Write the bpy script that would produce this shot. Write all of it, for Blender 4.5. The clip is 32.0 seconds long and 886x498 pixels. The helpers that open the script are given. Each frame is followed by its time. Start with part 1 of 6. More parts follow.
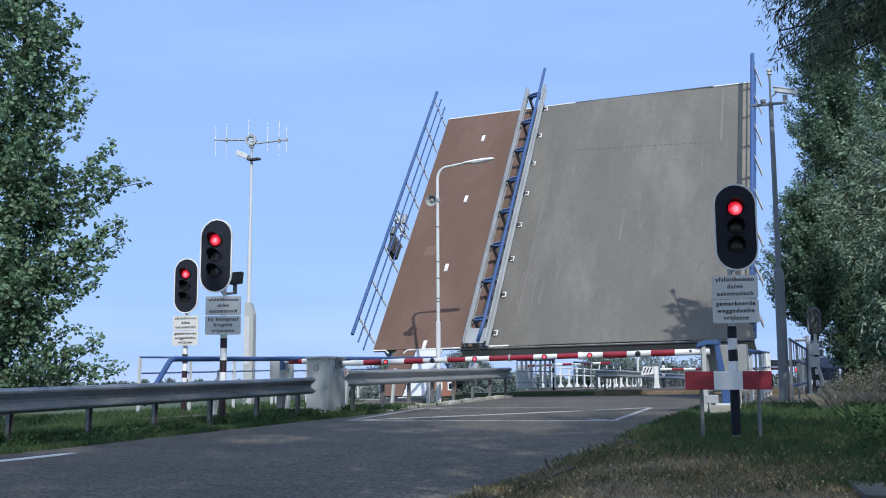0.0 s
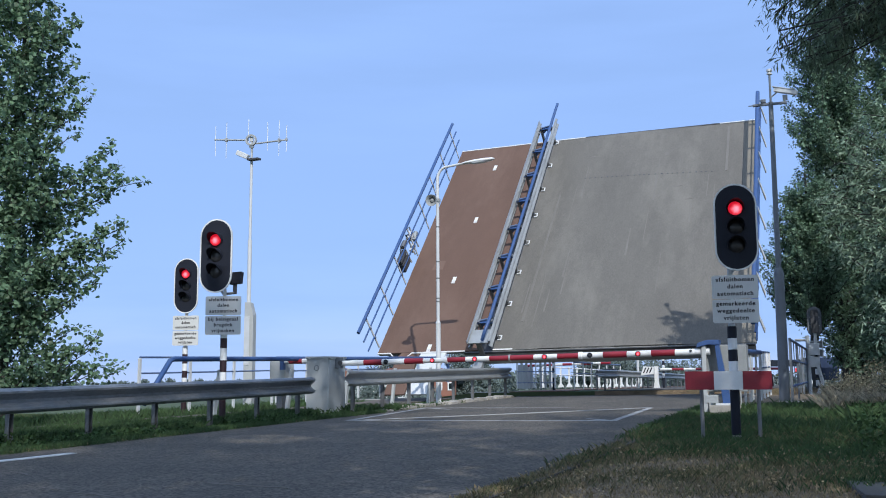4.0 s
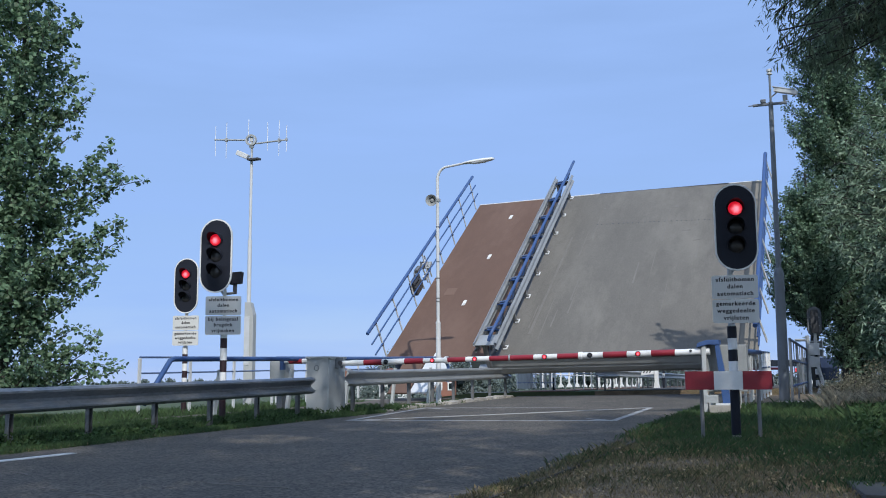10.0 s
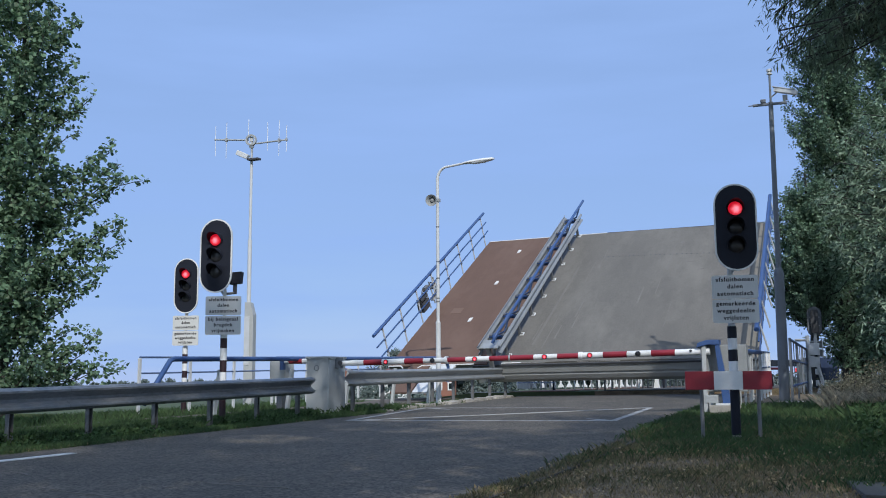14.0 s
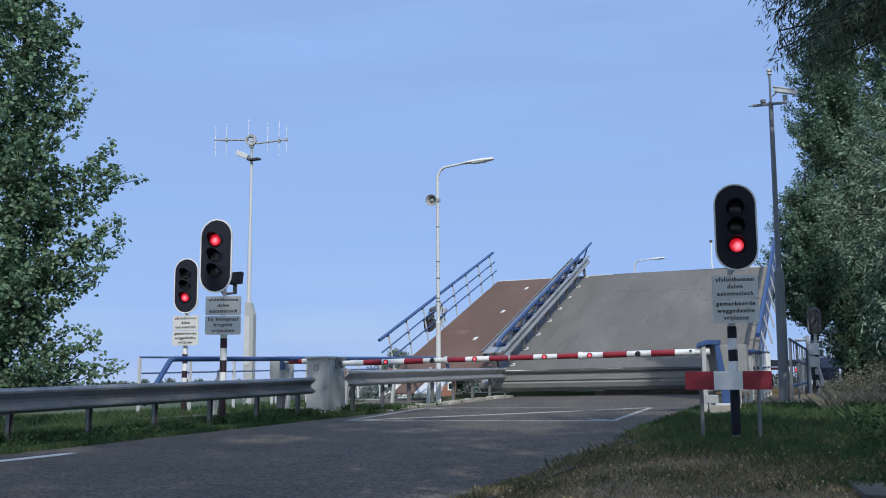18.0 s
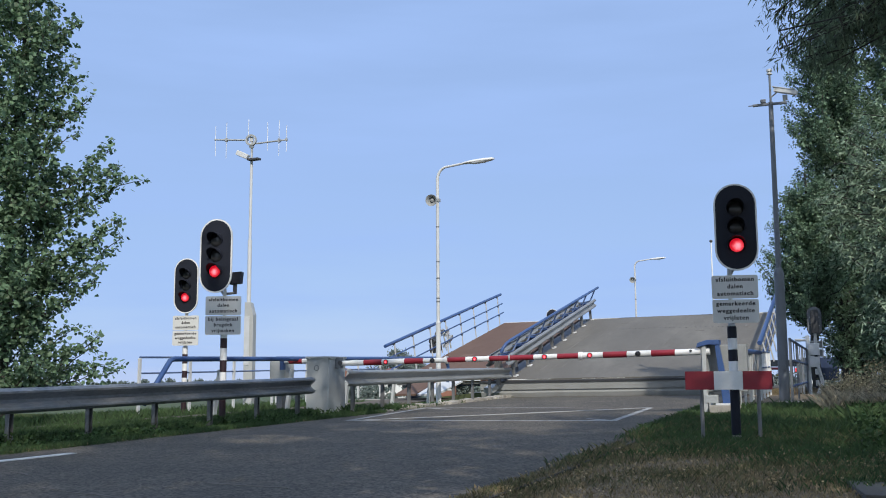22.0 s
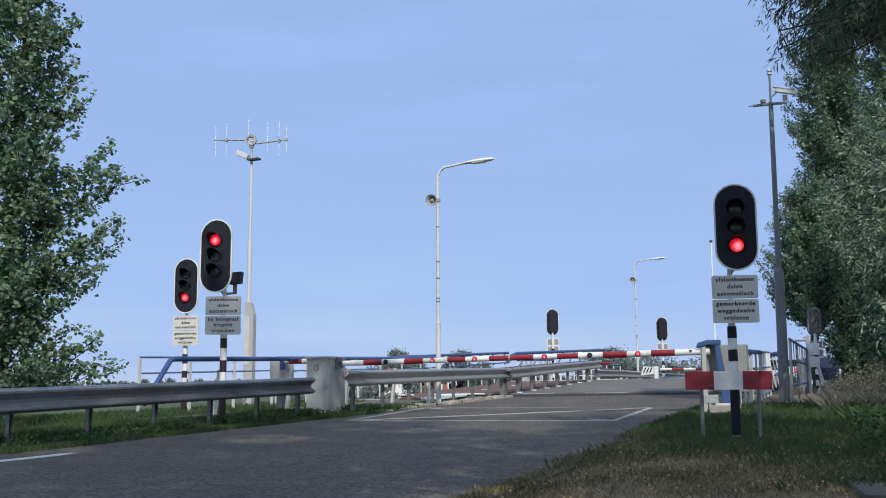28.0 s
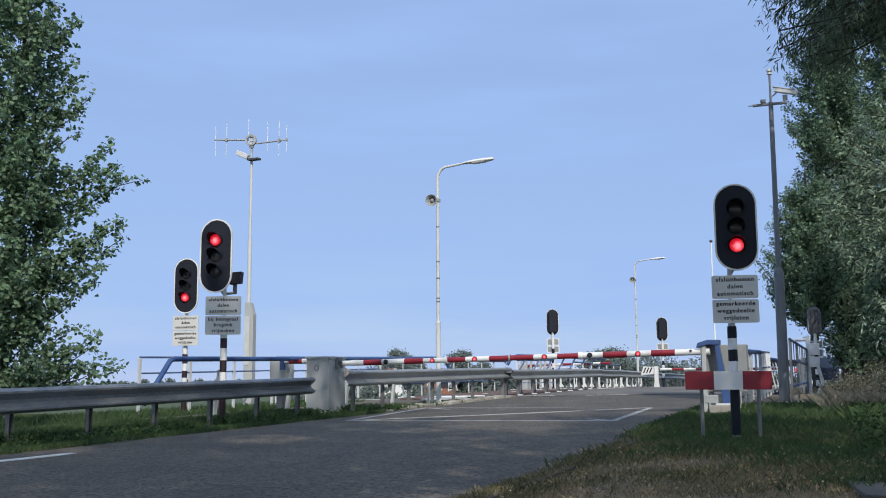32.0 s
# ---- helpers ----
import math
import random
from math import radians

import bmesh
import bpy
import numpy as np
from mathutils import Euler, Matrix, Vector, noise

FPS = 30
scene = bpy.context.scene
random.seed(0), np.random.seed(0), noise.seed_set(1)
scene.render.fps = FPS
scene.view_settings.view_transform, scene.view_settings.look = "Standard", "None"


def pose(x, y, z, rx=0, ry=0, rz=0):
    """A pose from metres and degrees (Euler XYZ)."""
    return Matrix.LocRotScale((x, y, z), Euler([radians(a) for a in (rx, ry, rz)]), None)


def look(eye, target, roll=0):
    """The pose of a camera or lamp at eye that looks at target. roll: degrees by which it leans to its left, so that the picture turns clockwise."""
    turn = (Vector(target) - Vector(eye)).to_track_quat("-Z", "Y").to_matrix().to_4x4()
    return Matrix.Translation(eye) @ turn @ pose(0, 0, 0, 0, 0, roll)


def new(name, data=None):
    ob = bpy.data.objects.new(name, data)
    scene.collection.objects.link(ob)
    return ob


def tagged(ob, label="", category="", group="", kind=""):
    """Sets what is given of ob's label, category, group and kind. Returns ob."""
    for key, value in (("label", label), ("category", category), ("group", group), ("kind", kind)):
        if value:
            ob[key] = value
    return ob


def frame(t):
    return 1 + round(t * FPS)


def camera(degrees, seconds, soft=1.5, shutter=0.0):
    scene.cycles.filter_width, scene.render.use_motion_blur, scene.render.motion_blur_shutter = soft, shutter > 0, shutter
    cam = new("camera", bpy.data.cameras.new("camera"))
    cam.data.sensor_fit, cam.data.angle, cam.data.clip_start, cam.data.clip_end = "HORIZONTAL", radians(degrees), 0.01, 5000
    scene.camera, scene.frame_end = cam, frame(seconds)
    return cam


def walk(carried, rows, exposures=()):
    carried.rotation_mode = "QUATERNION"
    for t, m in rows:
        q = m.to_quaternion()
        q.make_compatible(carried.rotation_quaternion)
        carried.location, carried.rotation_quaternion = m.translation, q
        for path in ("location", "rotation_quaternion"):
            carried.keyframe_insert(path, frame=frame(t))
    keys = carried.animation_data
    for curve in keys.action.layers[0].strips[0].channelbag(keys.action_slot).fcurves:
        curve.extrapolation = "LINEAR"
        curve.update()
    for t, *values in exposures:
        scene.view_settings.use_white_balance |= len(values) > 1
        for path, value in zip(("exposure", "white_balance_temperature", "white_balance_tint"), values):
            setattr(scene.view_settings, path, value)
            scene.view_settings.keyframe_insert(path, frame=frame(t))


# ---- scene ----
# World: Y runs along the road over the bridge, X to its right, the camera stands on the verge at X = 0, Y = 0.
EYE = (0.0, 0.0, 0.85)
VIEW = pose(*EYE, 97.45, 0, 22.54) @ pose(0, 0, 0, 0, 0, -0.34)
cam = camera(49.77, 32.0, 1.0)
walk(cam, [(0, VIEW), (32, VIEW)],
     [(0, 0.27, 6150, 10), (3, 0.22, 6150, 10), (6, 0.17, 6200, 10), (9, 0.11, 6280, 10), (13, 0.01, 6300, 10), (14.5, -0.02, 6280, 10), (17.3, -0.09, 6250, 10), (18.8, 0.14, 6500, 10), (20.5, 0.17, 6780, 10), (22, 0.15, 6780, 10), (25, 0.12, 6780, 10), (32, 0.10, 6780, 10)])

# ---- light: clear day, sun behind the camera and to its right ----
SUN = Vector((0.427, -0.655, 0.624)).normalized()
SUN_EL = math.asin(SUN.z)
SUN_AZ = math.atan2(SUN.x, SUN.y)
world = bpy.data.worlds.new("sky")
scene.world = world
world.use_nodes = True
wn, wl = world.node_tree.nodes, world.node_tree.links
wn.clear()
sky = wn.new("ShaderNodeTexSky")
sky.sky_type, sky.sun_disc = "NISHITA", False
sky.sun_elevation, sky.sun_rotation = SUN_EL, SUN_AZ
sky.air_density, sky.dust_density, sky.ozone_density = 1.0, 0.0, 2.0
# thin streaks of high cloud
wco = wn.new("ShaderNodeTexCoord")
wmap = wn.new("ShaderNodeMapping")
wmap.inputs["Scale"].default_value = (1.6, 1.6, 11.0)
wmap.inputs["Rotation"].default_value = (0.10, 0.06, 0.0)
wno = wn.new("ShaderNodeTexNoise")
wno.inputs["Scale"].default_value, wno.inputs["Detail"].default_value = 2.2, 6.0
wra = wn.new("ShaderNodeMapRange")
wra.inputs[1].default_value, wra.inputs[2].default_value, wra.inputs[3].default_value, wra.inputs[4].default_value = 0.36, 0.80, 0.80, 1.0
wmx = wn.new("ShaderNodeMix")
wmx.data_type = "RGBA"
# the haze pales towards the sun
wdot = wn.new("ShaderNodeVectorMath")
wdot.operation = "DOT_PRODUCT"
wdot.inputs[1].default_value = SUN
wpr = wn.new("ShaderNodeMapRange")
wpr.interpolation_type = "SMOOTHSTEP"
wpr.inputs[1].default_value, wpr.inputs[2].default_value = -0.35, 0.95
whz = wn.new("ShaderNodeMix")
whz.data_type = "RGBA"
whz.inputs[6].default_value = (3.75, 5.75, 10.3, 1)
whz.inputs[7].default_value = (7.6, 9.3, 12.2, 1)
wl.new(wco.outputs["Generated"], wdot.inputs[0])
wl.new(wdot.outputs["Value"], wpr.inputs[0])
wl.new(wpr.outputs[0], whz.inputs[0])
wl.new(whz.outputs[2], wmx.inputs[7])
wbg = wn.new("ShaderNodeBackground")
wbg.inputs["Strength"].default_value = 0.085
wout = wn.new("ShaderNodeOutputWorld")
wl.new(wco.outputs["Generated"], wmap.inputs["Vector"])
wl.new(wmap.outputs["Vector"], wno.inputs["Vector"])
wl.new(wno.outputs["Fac"], wra.inputs[0])
wl.new(wra.outputs[0], wmx.inputs[0])
wl.new(sky.outputs["Color"], wmx.inputs[6])
wl.new(wmx.outputs[2], wbg.inputs["Color"])
wl.new(wbg.outputs["Background"], wout.inputs["Surface"])
sun = new("sun", bpy.data.lights.new("sun", "SUN"))
sun.data.energy, sun.data.angle, sun.data.color = 3.0, radians(0.55), (1.0, 0.95, 0.87)
sun.matrix_world = look(SUN * 60, (0, 0, 0))


# ---- materials ----
def mat(name, color, rough=0.6, metal=0.0, var=0.25, scale=6.0, fine=60.0, bump=0.15, dirt=None, dirt_amount=0.5, rnd=0.0, island=0.0, spec=0.5, transl=0.0, grain=(1, 1, 1), speckle=0.0):
    """A surface with variation at two scales, stains, relief and an even spread of tone from piece to piece."""
    m = bpy.data.materials.new(name)
    m.use_nodes = True
    n, l = m.node_tree.nodes, m.node_tree.links
    b = n["Principled BSDF"]
    b.inputs["Roughness"].default_value = rough
    b.inputs["Metallic"].default_value = metal
    b.inputs["Specular IOR Level"].default_value = spec
    co = n.new("ShaderNodeTexCoord")
    mp = n.new("ShaderNodeMapping")
    mp.inputs["Scale"].default_value = grain
    l.new(co.outputs["Object"], mp.inputs["Vector"])
    n1 = n.new("ShaderNodeTexNoise")
    n1.inputs["Scale"].default_value, n1.inputs["Detail"].default_value, n1.inputs["Roughness"].default_value = scale, 6.0, 0.62
    n2 = n.new("ShaderNodeTexNoise")
    n2.inputs["Scale"].default_value, n2.inputs["Detail"].default_value = fine, 3.0
    l.new(mp.outputs["Vector"], n1.inputs["Vector"])
    l.new(mp.outputs["Vector"], n2.inputs["Vector"])
    dark = tuple(c * (1 - var) for c in color) + (1,)
    light = tuple(min(1, c * (1 + var)) for c in color) + (1,)
    mx = n.new("ShaderNodeMix")
    mx.data_type = "RGBA"
    mx.inputs[6].default_value, mx.inputs[7].default_value = dark, light
    ad = n.new("ShaderNodeMath")
    ad.operation = "MULTIPLY_ADD"
    ad.inputs[1].default_value, ad.inputs[2].default_value = 0.45, 0.05
    l.new(n2.outputs["Fac"], ad.inputs[0])
    sm = n.new("ShaderNodeMath")
    sm.operation = "MULTIPLY_ADD"
    sm.inputs[1].default_value = 0.5
    l.new(n1.outputs["Fac"], sm.inputs[0])
    l.new(ad.outputs[0], sm.inputs[2])
    st = n.new("ShaderNodeMapRange")
    st.inputs[1].default_value, st.inputs[2].default_value = 0.3, 0.75
    l.new(sm.outputs[0], st.inputs[0])
    l.new(st.outputs[0], mx.inputs[0])
    out = mx.outputs[2]
    if dirt:
        n3 = n.new("ShaderNodeTexNoise")
        n3.inputs["Scale"].default_value, n3.inputs["Detail"].default_value, n3.inputs["Roughness"].default_value = scale * 0.45, 8.0, 0.7
        l.new(mp.outputs["Vector"], n3.inputs["Vector"])
        r3 = n.new("ShaderNodeMapRange")
        r3.inputs[1].default_value, r3.inputs[2].default_value, r3.inputs[4].default_value = 0.48, 0.72, dirt_amount
        l.new(n3.outputs["Fac"], r3.inputs[0])
        m3 = n.new("ShaderNodeMix")
        m3.data_type = "RGBA"
        m3.inputs[7].default_value = (*dirt, 1)
        l.new(r3.outputs[0], m3.inputs[0])
        l.new(out, m3.inputs[6])
        out = m3.outputs[2]
    if speckle:  # aggregate: light and dark chips
        nv = n.new("ShaderNodeTexVoronoi")
        nv.inputs["Scale"].default_value = 46.0
        l.new(co.outputs["Object"], nv.inputs["Vector"])
        sv = n.new("ShaderNodeSeparateColor")
        l.new(nv.outputs["Color"], sv.inputs[0])
        rv = n.new("ShaderNodeMapRange")
        rv.inputs[3].default_value, rv.inputs[4].default_value = 1 - speckle, 1 + speckle
        l.new(sv.outputs[0], rv.inputs[0])
        hv = n.new("ShaderNodeHueSaturation")
        l.new(rv.outputs[0], hv.inputs["Value"])
        l.new(out, hv.inputs["Color"])
        out = hv.outputs["Color"]
    if rnd or island:
        if rnd:
            src, amount = n.new("ShaderNodeObjectInfo").outputs["Random"], rnd
        else:
            src, amount = n.new("ShaderNodeNewGeometry").outputs["Random Per Island"], island
        hs = n.new("ShaderNodeHueSaturation")
        rr = n.new("ShaderNodeMapRange")
        rr.inputs[3].default_value, rr.inputs[4].default_value = 1 - amount, 1 + amount
        l.new(src, rr.inputs[0])
        l.new(rr.outputs[0], hs.inputs["Value"])
        l.new(out, hs.inputs["Color"])
        out = hs.outputs["Color"]
    l.new(out, b.inputs["Base Color"])
    if bump:
        bp = n.new("ShaderNodeBump")
        bp.inputs["Strength"].default_value, bp.inputs["Distance"].default_value = bump, 0.01
        l.new(sm.outputs[0], bp.inputs["Height"])
        l.new(bp.outputs["Normal"], b.inputs["Normal"])
    if transl:
        tr = n.new("ShaderNodeBsdfTranslucent")
        l.new(out, tr.inputs["Color"])
        ms = n.new("ShaderNodeMixShader")
        ms.inputs[0].default_value = transl
        l.new(b.outputs[0], ms.inputs[1])
        l.new(tr.outputs[0], ms.inputs[2])
        l.new(ms.outputs[0], n["Material Output"].inputs["Surface"])
    return m


def glow(name, color, strength):
    m = bpy.data.materials.new(name)
    m.use_nodes = True
    b = m.node_tree.nodes["Principled BSDF"]
    b.inputs["Base Color"].default_value = (*[c * 0.5 for c in color], 1)
    b.inputs["Emission Color"].default_value = (*color, 1)
    b.inputs["Emission Strength"].default_value = strength
    return m


ASPHALT = mat("asphalt", (0.082, 0.073, 0.059), 0.92, var=0.4, scale=1.3, fine=48, bump=0.8, dirt=(0.15, 0.128, 0.10), dirt_amount=0.8, speckle=0.65)
DECK = mat("deck_asphalt", (0.136, 0.129, 0.116), 0.9, var=0.24, scale=1.1, fine=40, bump=0.4, dirt=(0.215, 0.205, 0.18), dirt_amount=0.8, grain=(1, 0.35, 1), speckle=0.07)
EDGEASPHALT = mat("sandy_asphalt", (0.20, 0.185, 0.155), 0.92, var=0.2, scale=3, fine=60, bump=0.4, dirt=(0.14, 0.132, 0.118), dirt_amount=0.7, grain=(1, 0.3, 1))
PATCH = mat("patched_path_surface", (0.165, 0.105, 0.08), 0.9, var=0.12, scale=4, fine=70, bump=0.3)
SCRAPE = mat("scraped_asphalt", (0.166, 0.158, 0.145), 0.9, var=0.25, scale=3, fine=60, bump=0.4, dirt=(0.15, 0.142, 0.13), dirt_amount=0.9, grain=(1, 0.4, 1))
BROWN = mat("cycle_path_surface", (0.128, 0.077, 0.057), 0.9, var=0.2, scale=1.2, fine=50, bump=0.45, dirt=(0.18, 0.118, 0.09), dirt_amount=0.7, grain=(1, 0.4, 1))
PAINT = mat("road_paint", (0.72, 0.72, 0.70), 0.7, var=0.12, scale=5, fine=60, dirt=(0.2, 0.2, 0.2), dirt_amount=0.75)
CRACK = mat("sealed_crack", (0.15, 0.135, 0.112), 0.9, var=0.4, scale=9, fine=50, dirt=(0.075, 0.067, 0.055), dirt_amount=1.0)
WORN = mat("worn_road_paint", (0.36, 0.36, 0.35), 0.8, var=0.25, scale=7, fine=50, dirt=(0.1, 0.1, 0.1), dirt_amount=0.9)
GRASS = mat("grass", (0.055, 0.102, 0.036), 0.75, var=0.4, scale=3, fine=30, island=0.4, transl=0.3, bump=0)
WORNGRASS = mat("worn_grass", (0.14, 0.14, 0.066), 0.8, var=0.4, scale=3, fine=30, island=0.5, transl=0.3, bump=0)
DRYGRASS = mat("dry_grass", (0.30, 0.235, 0.135), 0.85, var=0.3, scale=3, fine=30, island=0.4, transl=0.25, bump=0)
SOIL = mat("verge_soil", (0.20, 0.15, 0.098), 0.95, var=0.55, scale=2.2, fine=30, bump=1.0, speckle=0.5, dirt=(0.08, 0.085, 0.04), dirt_amount=0.8)
FIELD = mat("field", (0.055, 0.078, 0.03), 0.95, var=0.3, scale=0.15, fine=6, bump=0.4, dirt=(0.10, 0.10, 0.05), dirt_amount=0.6)
WATER = mat("canal_water", (0.02, 0.03, 0.03), 0.06, var=0.2, scale=0.6, fine=5, bump=0.35)
CONCRETE = mat("concrete", (0.36, 0.345, 0.31), 0.85, var=0.2, scale=2, fine=40, bump=0.3, dirt=(0.14, 0.13, 0.11), dirt_amount=0.7)
GALV = mat("galvanised_steel", (0.44, 0.46, 0.46), 0.48, 0.35, var=0.18, scale=5, fine=35, bump=0.06, dirt=(0.26, 0.26, 0.25), dirt_amount=0.6)
# one beam steel in two tones: darkened for the shaded rail, paler for sunlit ones
BEAMSHADE = mat("weathered_shaded_beam", (0.235, 0.25, 0.262), 0.42, 0.55, var=0.35, scale=2.2, fine=35, bump=0.08, dirt=(0.115, 0.118, 0.12), dirt_amount=0.85, grain=(1, 0.35, 1))
BEAMSUN = mat("sunlit_beam_steel", (0.34, 0.355, 0.36), 0.45, 0.45, var=0.22, scale=3, fine=35, bump=0.06, dirt=(0.22, 0.22, 0.205), dirt_amount=0.75, grain=(1, 0.35, 1))
GALVDARK = mat("weathered_steel", (0.21, 0.217, 0.225), 0.6, 0.5, var=0.25, scale=5, fine=35, bump=0.1, dirt=(0.13, 0.11, 0.09), dirt_amount=0.7)
GREY = mat("grey_paint", (0.43, 0.45, 0.45), 0.55, var=0.08, scale=3, fine=40, bump=0.06, dirt=(0.27, 0.27, 0.25), dirt_amount=0.45)
LIGHTGREY = mat("light_grey_paint", (0.60, 0.62, 0.63), 0.5, var=0.07, scale=3, fine=40, bump=0.05, dirt=(0.42, 0.42, 0.40), dirt_amount=0.4)
BLUE = mat("blue_paint", (0.038, 0.088, 0.235), 0.45, var=0.14, scale=4, fine=40, bump=0.05, dirt=(0.09, 0.12, 0.2), dirt_amount=0.5)
SOFTBLUE = mat("faded_blue_paint", (0.085, 0.135, 0.26), 0.5, var=0.14, scale=4, fine=40, bump=0.05, dirt=(0.26, 0.28, 0.33), dirt_amount=0.5)
WHITE = mat("white_paint", (0.78, 0.79, 0.79), 0.5, var=0.06, scale=4, fine=40, bump=0.05, dirt=(0.5, 0.5, 0.47), dirt_amount=0.45)
RED = mat("red_reflective", (0.27, 0.018, 0.034), 0.45, var=0.14, scale=5, fine=50, bump=0.04, dirt=(0.2, 0.03, 0.03), dirt_amount=0.4)
BLACK = mat("black_plastic", (0.016, 0.019, 0.030), 0.62, var=0.2, scale=5, fine=50, bump=0.05, spec=0.25)
DARK = mat("dark_grey_metal", (0.055, 0.058, 0.065), 0.5, var=0.2, scale=5, fine=50, bump=0.05)
LENS = mat("unlit_lens", (0.030, 0.030, 0.034), 0.16, var=0.2, scale=20, fine=90, bump=0.2)
SIGN = mat("sign_face", (0.66, 0.67, 0.66), 0.45, var=0.05, scale=3, fine=30, bump=0.02, dirt=(0.48, 0.49, 0.46), dirt_amount=0.4)
INK = mat("sign_lettering", (0.014, 0.014, 0.018), 0.5, var=0.1)
BARK = mat("bark", (0.050, 0.049, 0.044), 0.95, var=0.45, scale=6, fine=30, bump=1.0, grain=(1, 1, 0.25))
LEAF = mat("poplar_leaf", (0.165, 0.262, 0.158), 0.5, var=0.25, scale=2, fine=20, island=0.45, transl=0.42, bump=0)
ROWLEAF = mat("row_poplar_leaf", (0.142, 0.228, 0.142), 0.5, var=0.25, scale=2, fine=20, island=0.5, transl=0.34, bump=0)
CURTAIN = mat("drooping_willow_leaf", (0.12, 0.175, 0.115), 0.55, var=0.25, scale=2, fine=20, island=0.5, transl=0.42, bump=0)
LEAFD = mat("dark_leaf", (0.095, 0.155, 0.088), 0.62, var=0.25, scale=2, fine=20, island=0.5, transl=0.38, bump=0)
WILLOW = mat("willow_leaf", (0.265, 0.355, 0.25), 0.5, var=0.25, scale=2, fine=20, island=0.45, transl=0.4, bump=0)
SLATE = mat("slate_grey_paint", (0.15, 0.17, 0.195), 0.5, var=0.1, scale=3, fine=40, bump=0.05, dirt=(0.10, 0.105, 0.11), dirt_amount=0.5)
CHANNEL = mat("channel_paint", (0.36, 0.38, 0.39), 0.5, 0.3, var=0.12, scale=4, fine=40, bump=0.05, dirt=(0.24, 0.24, 0.23), dirt_amount=0.6)
RUBBLE = mat("rubble", (0.23, 0.215, 0.19), 0.95, var=0.35, scale=8, fine=50, bump=0.8, dirt=(0.08, 0.09, 0.05), dirt_amount=0.8, rnd=0.3)
EDGING = mat("broken_concrete", (0.40, 0.375, 0.335), 0.95, var=0.3, scale=7, fine=50, bump=0.8, dirt=(0.16, 0.15, 0.125), dirt_amount=0.8, rnd=0.2)
DUSTY = mat("dusty_path", (0.092, 0.077, 0.06), 0.95, var=0.3, scale=1.2, fine=40, bump=0.5, dirt=(0.18, 0.16, 0.13), dirt_amount=0.8)
# haze is mixed into this leaf colour, paler and bluer than near foliage
HAZEWOOD = mat("hazed_far_foliage", (0.115, 0.15, 0.14), 0.9, var=0.35, scale=0.6, fine=4, island=0.4, bump=0.3)
ENDPLATE = mat("end_plate_paint", (0.33, 0.34, 0.335), 0.7, var=0.12, scale=2, fine=40, bump=0.1, dirt=(0.24, 0.245, 0.235), dirt_amount=0.5)
BRICKWALL = mat("red_brick_far", (0.26, 0.12, 0.085), 0.9, var=0.2, scale=2, fine=20)
ROOFTILE = mat("roof_tiles_far", (0.22, 0.09, 0.06), 0.8, var=0.2, scale=2, fine=20)
GLASS = mat("dark_glass", (0.015, 0.02, 0.025), 0.08, var=0.1, scale=2, fine=10, bump=0)


def glow_lens(name, radius):
    """A red signal lens, lit from behind: a pale, uneven heart that reddens towards its rim."""
    m = bpy.data.materials.new(name)
    m.use_nodes = True
    n, l = m.node_tree.nodes, m.node_tree.links
    b = n["Principled BSDF"]
    b.inputs["Base Color"].default_value = (0.35, 0.01, 0.02, 1)
    b.inputs["Roughness"].default_value = 0.3
    co = n.new("ShaderNodeTexCoord")
    flat = n.new("ShaderNodeVectorMath")
    flat.operation = "MULTIPLY"
    flat.inputs[1].default_value = (1 / radius, 1 / radius, 0)
    l.new(co.outputs["Object"], flat.inputs[0])
    far = n.new("ShaderNodeVectorMath")
    far.operation = "DISTANCE"
    far.inputs[1].default_value = (0.12, -0.15, 0)
    l.new(flat.outputs[0], far.inputs[0])
    no = n.new("ShaderNodeTexNoise")
    no.inputs["Scale"].default_value, no.inputs["Detail"].default_value = 2.6, 2.0
    l.new(flat.outputs[0], no.inputs["Vector"])
    ad = n.new("ShaderNodeMath")
    ad.operation = "MULTIPLY_ADD"
    ad.inputs[1].default_value = 0.55
    l.new(no.outputs["Fac"], ad.inputs[0])
    l.new(far.outputs["Value"], ad.inputs[2])
    mr = n.new("ShaderNodeMapRange")
    mr.interpolation_type = "SMOOTHSTEP"
    mr.inputs[1].default_value, mr.inputs[2].default_value = 0.35, 1.15
    l.new(ad.outputs[0], mr.inputs[0])
    mx = n.new("ShaderNodeMix")
    mx.data_type = "RGBA"
    mx.inputs[6].default_value, mx.inputs[7].default_value = (1.0, 0.24, 0.30, 1), (0.85, 0.008, 0.03, 1)
    l.new(mr.outputs[0], mx.inputs[0])
    l.new(mx.outputs[2], b.inputs["Emission Color"])
    st = n.new("ShaderNodeMapRange")
    st.inputs[3].default_value, st.inputs[4].default_value = 1.5, 0.6
    l.new(mr.outputs[0], st.inputs[0])
    l.new(st.outputs[0], b.inputs["Emission Strength"])
    return m


LIT = glow_lens("lit_red_lamp", 0.095)
BOOMLIT = glow_lens("lit_boom_lens", 0.036)
# grey darkened to stand for shade on the cabinet and in the horn
CABINET = mat("shaded_grey_paint", (0.27, 0.285, 0.29), 0.55, var=0.1, scale=3, fine=40, bump=0.05, dirt=(0.14, 0.145, 0.14), dirt_amount=0.5)
MAROON = mat("maroon_band_paint", (0.030, 0.013, 0.018), 0.5, var=0.2, scale=5, fine=50, bump=0.05)
STRAW = mat("tall_dry_stalks", (0.33, 0.295, 0.215), 0.85, var=0.3, scale=3, fine=30, island=0.5, transl=0.25, bump=0)
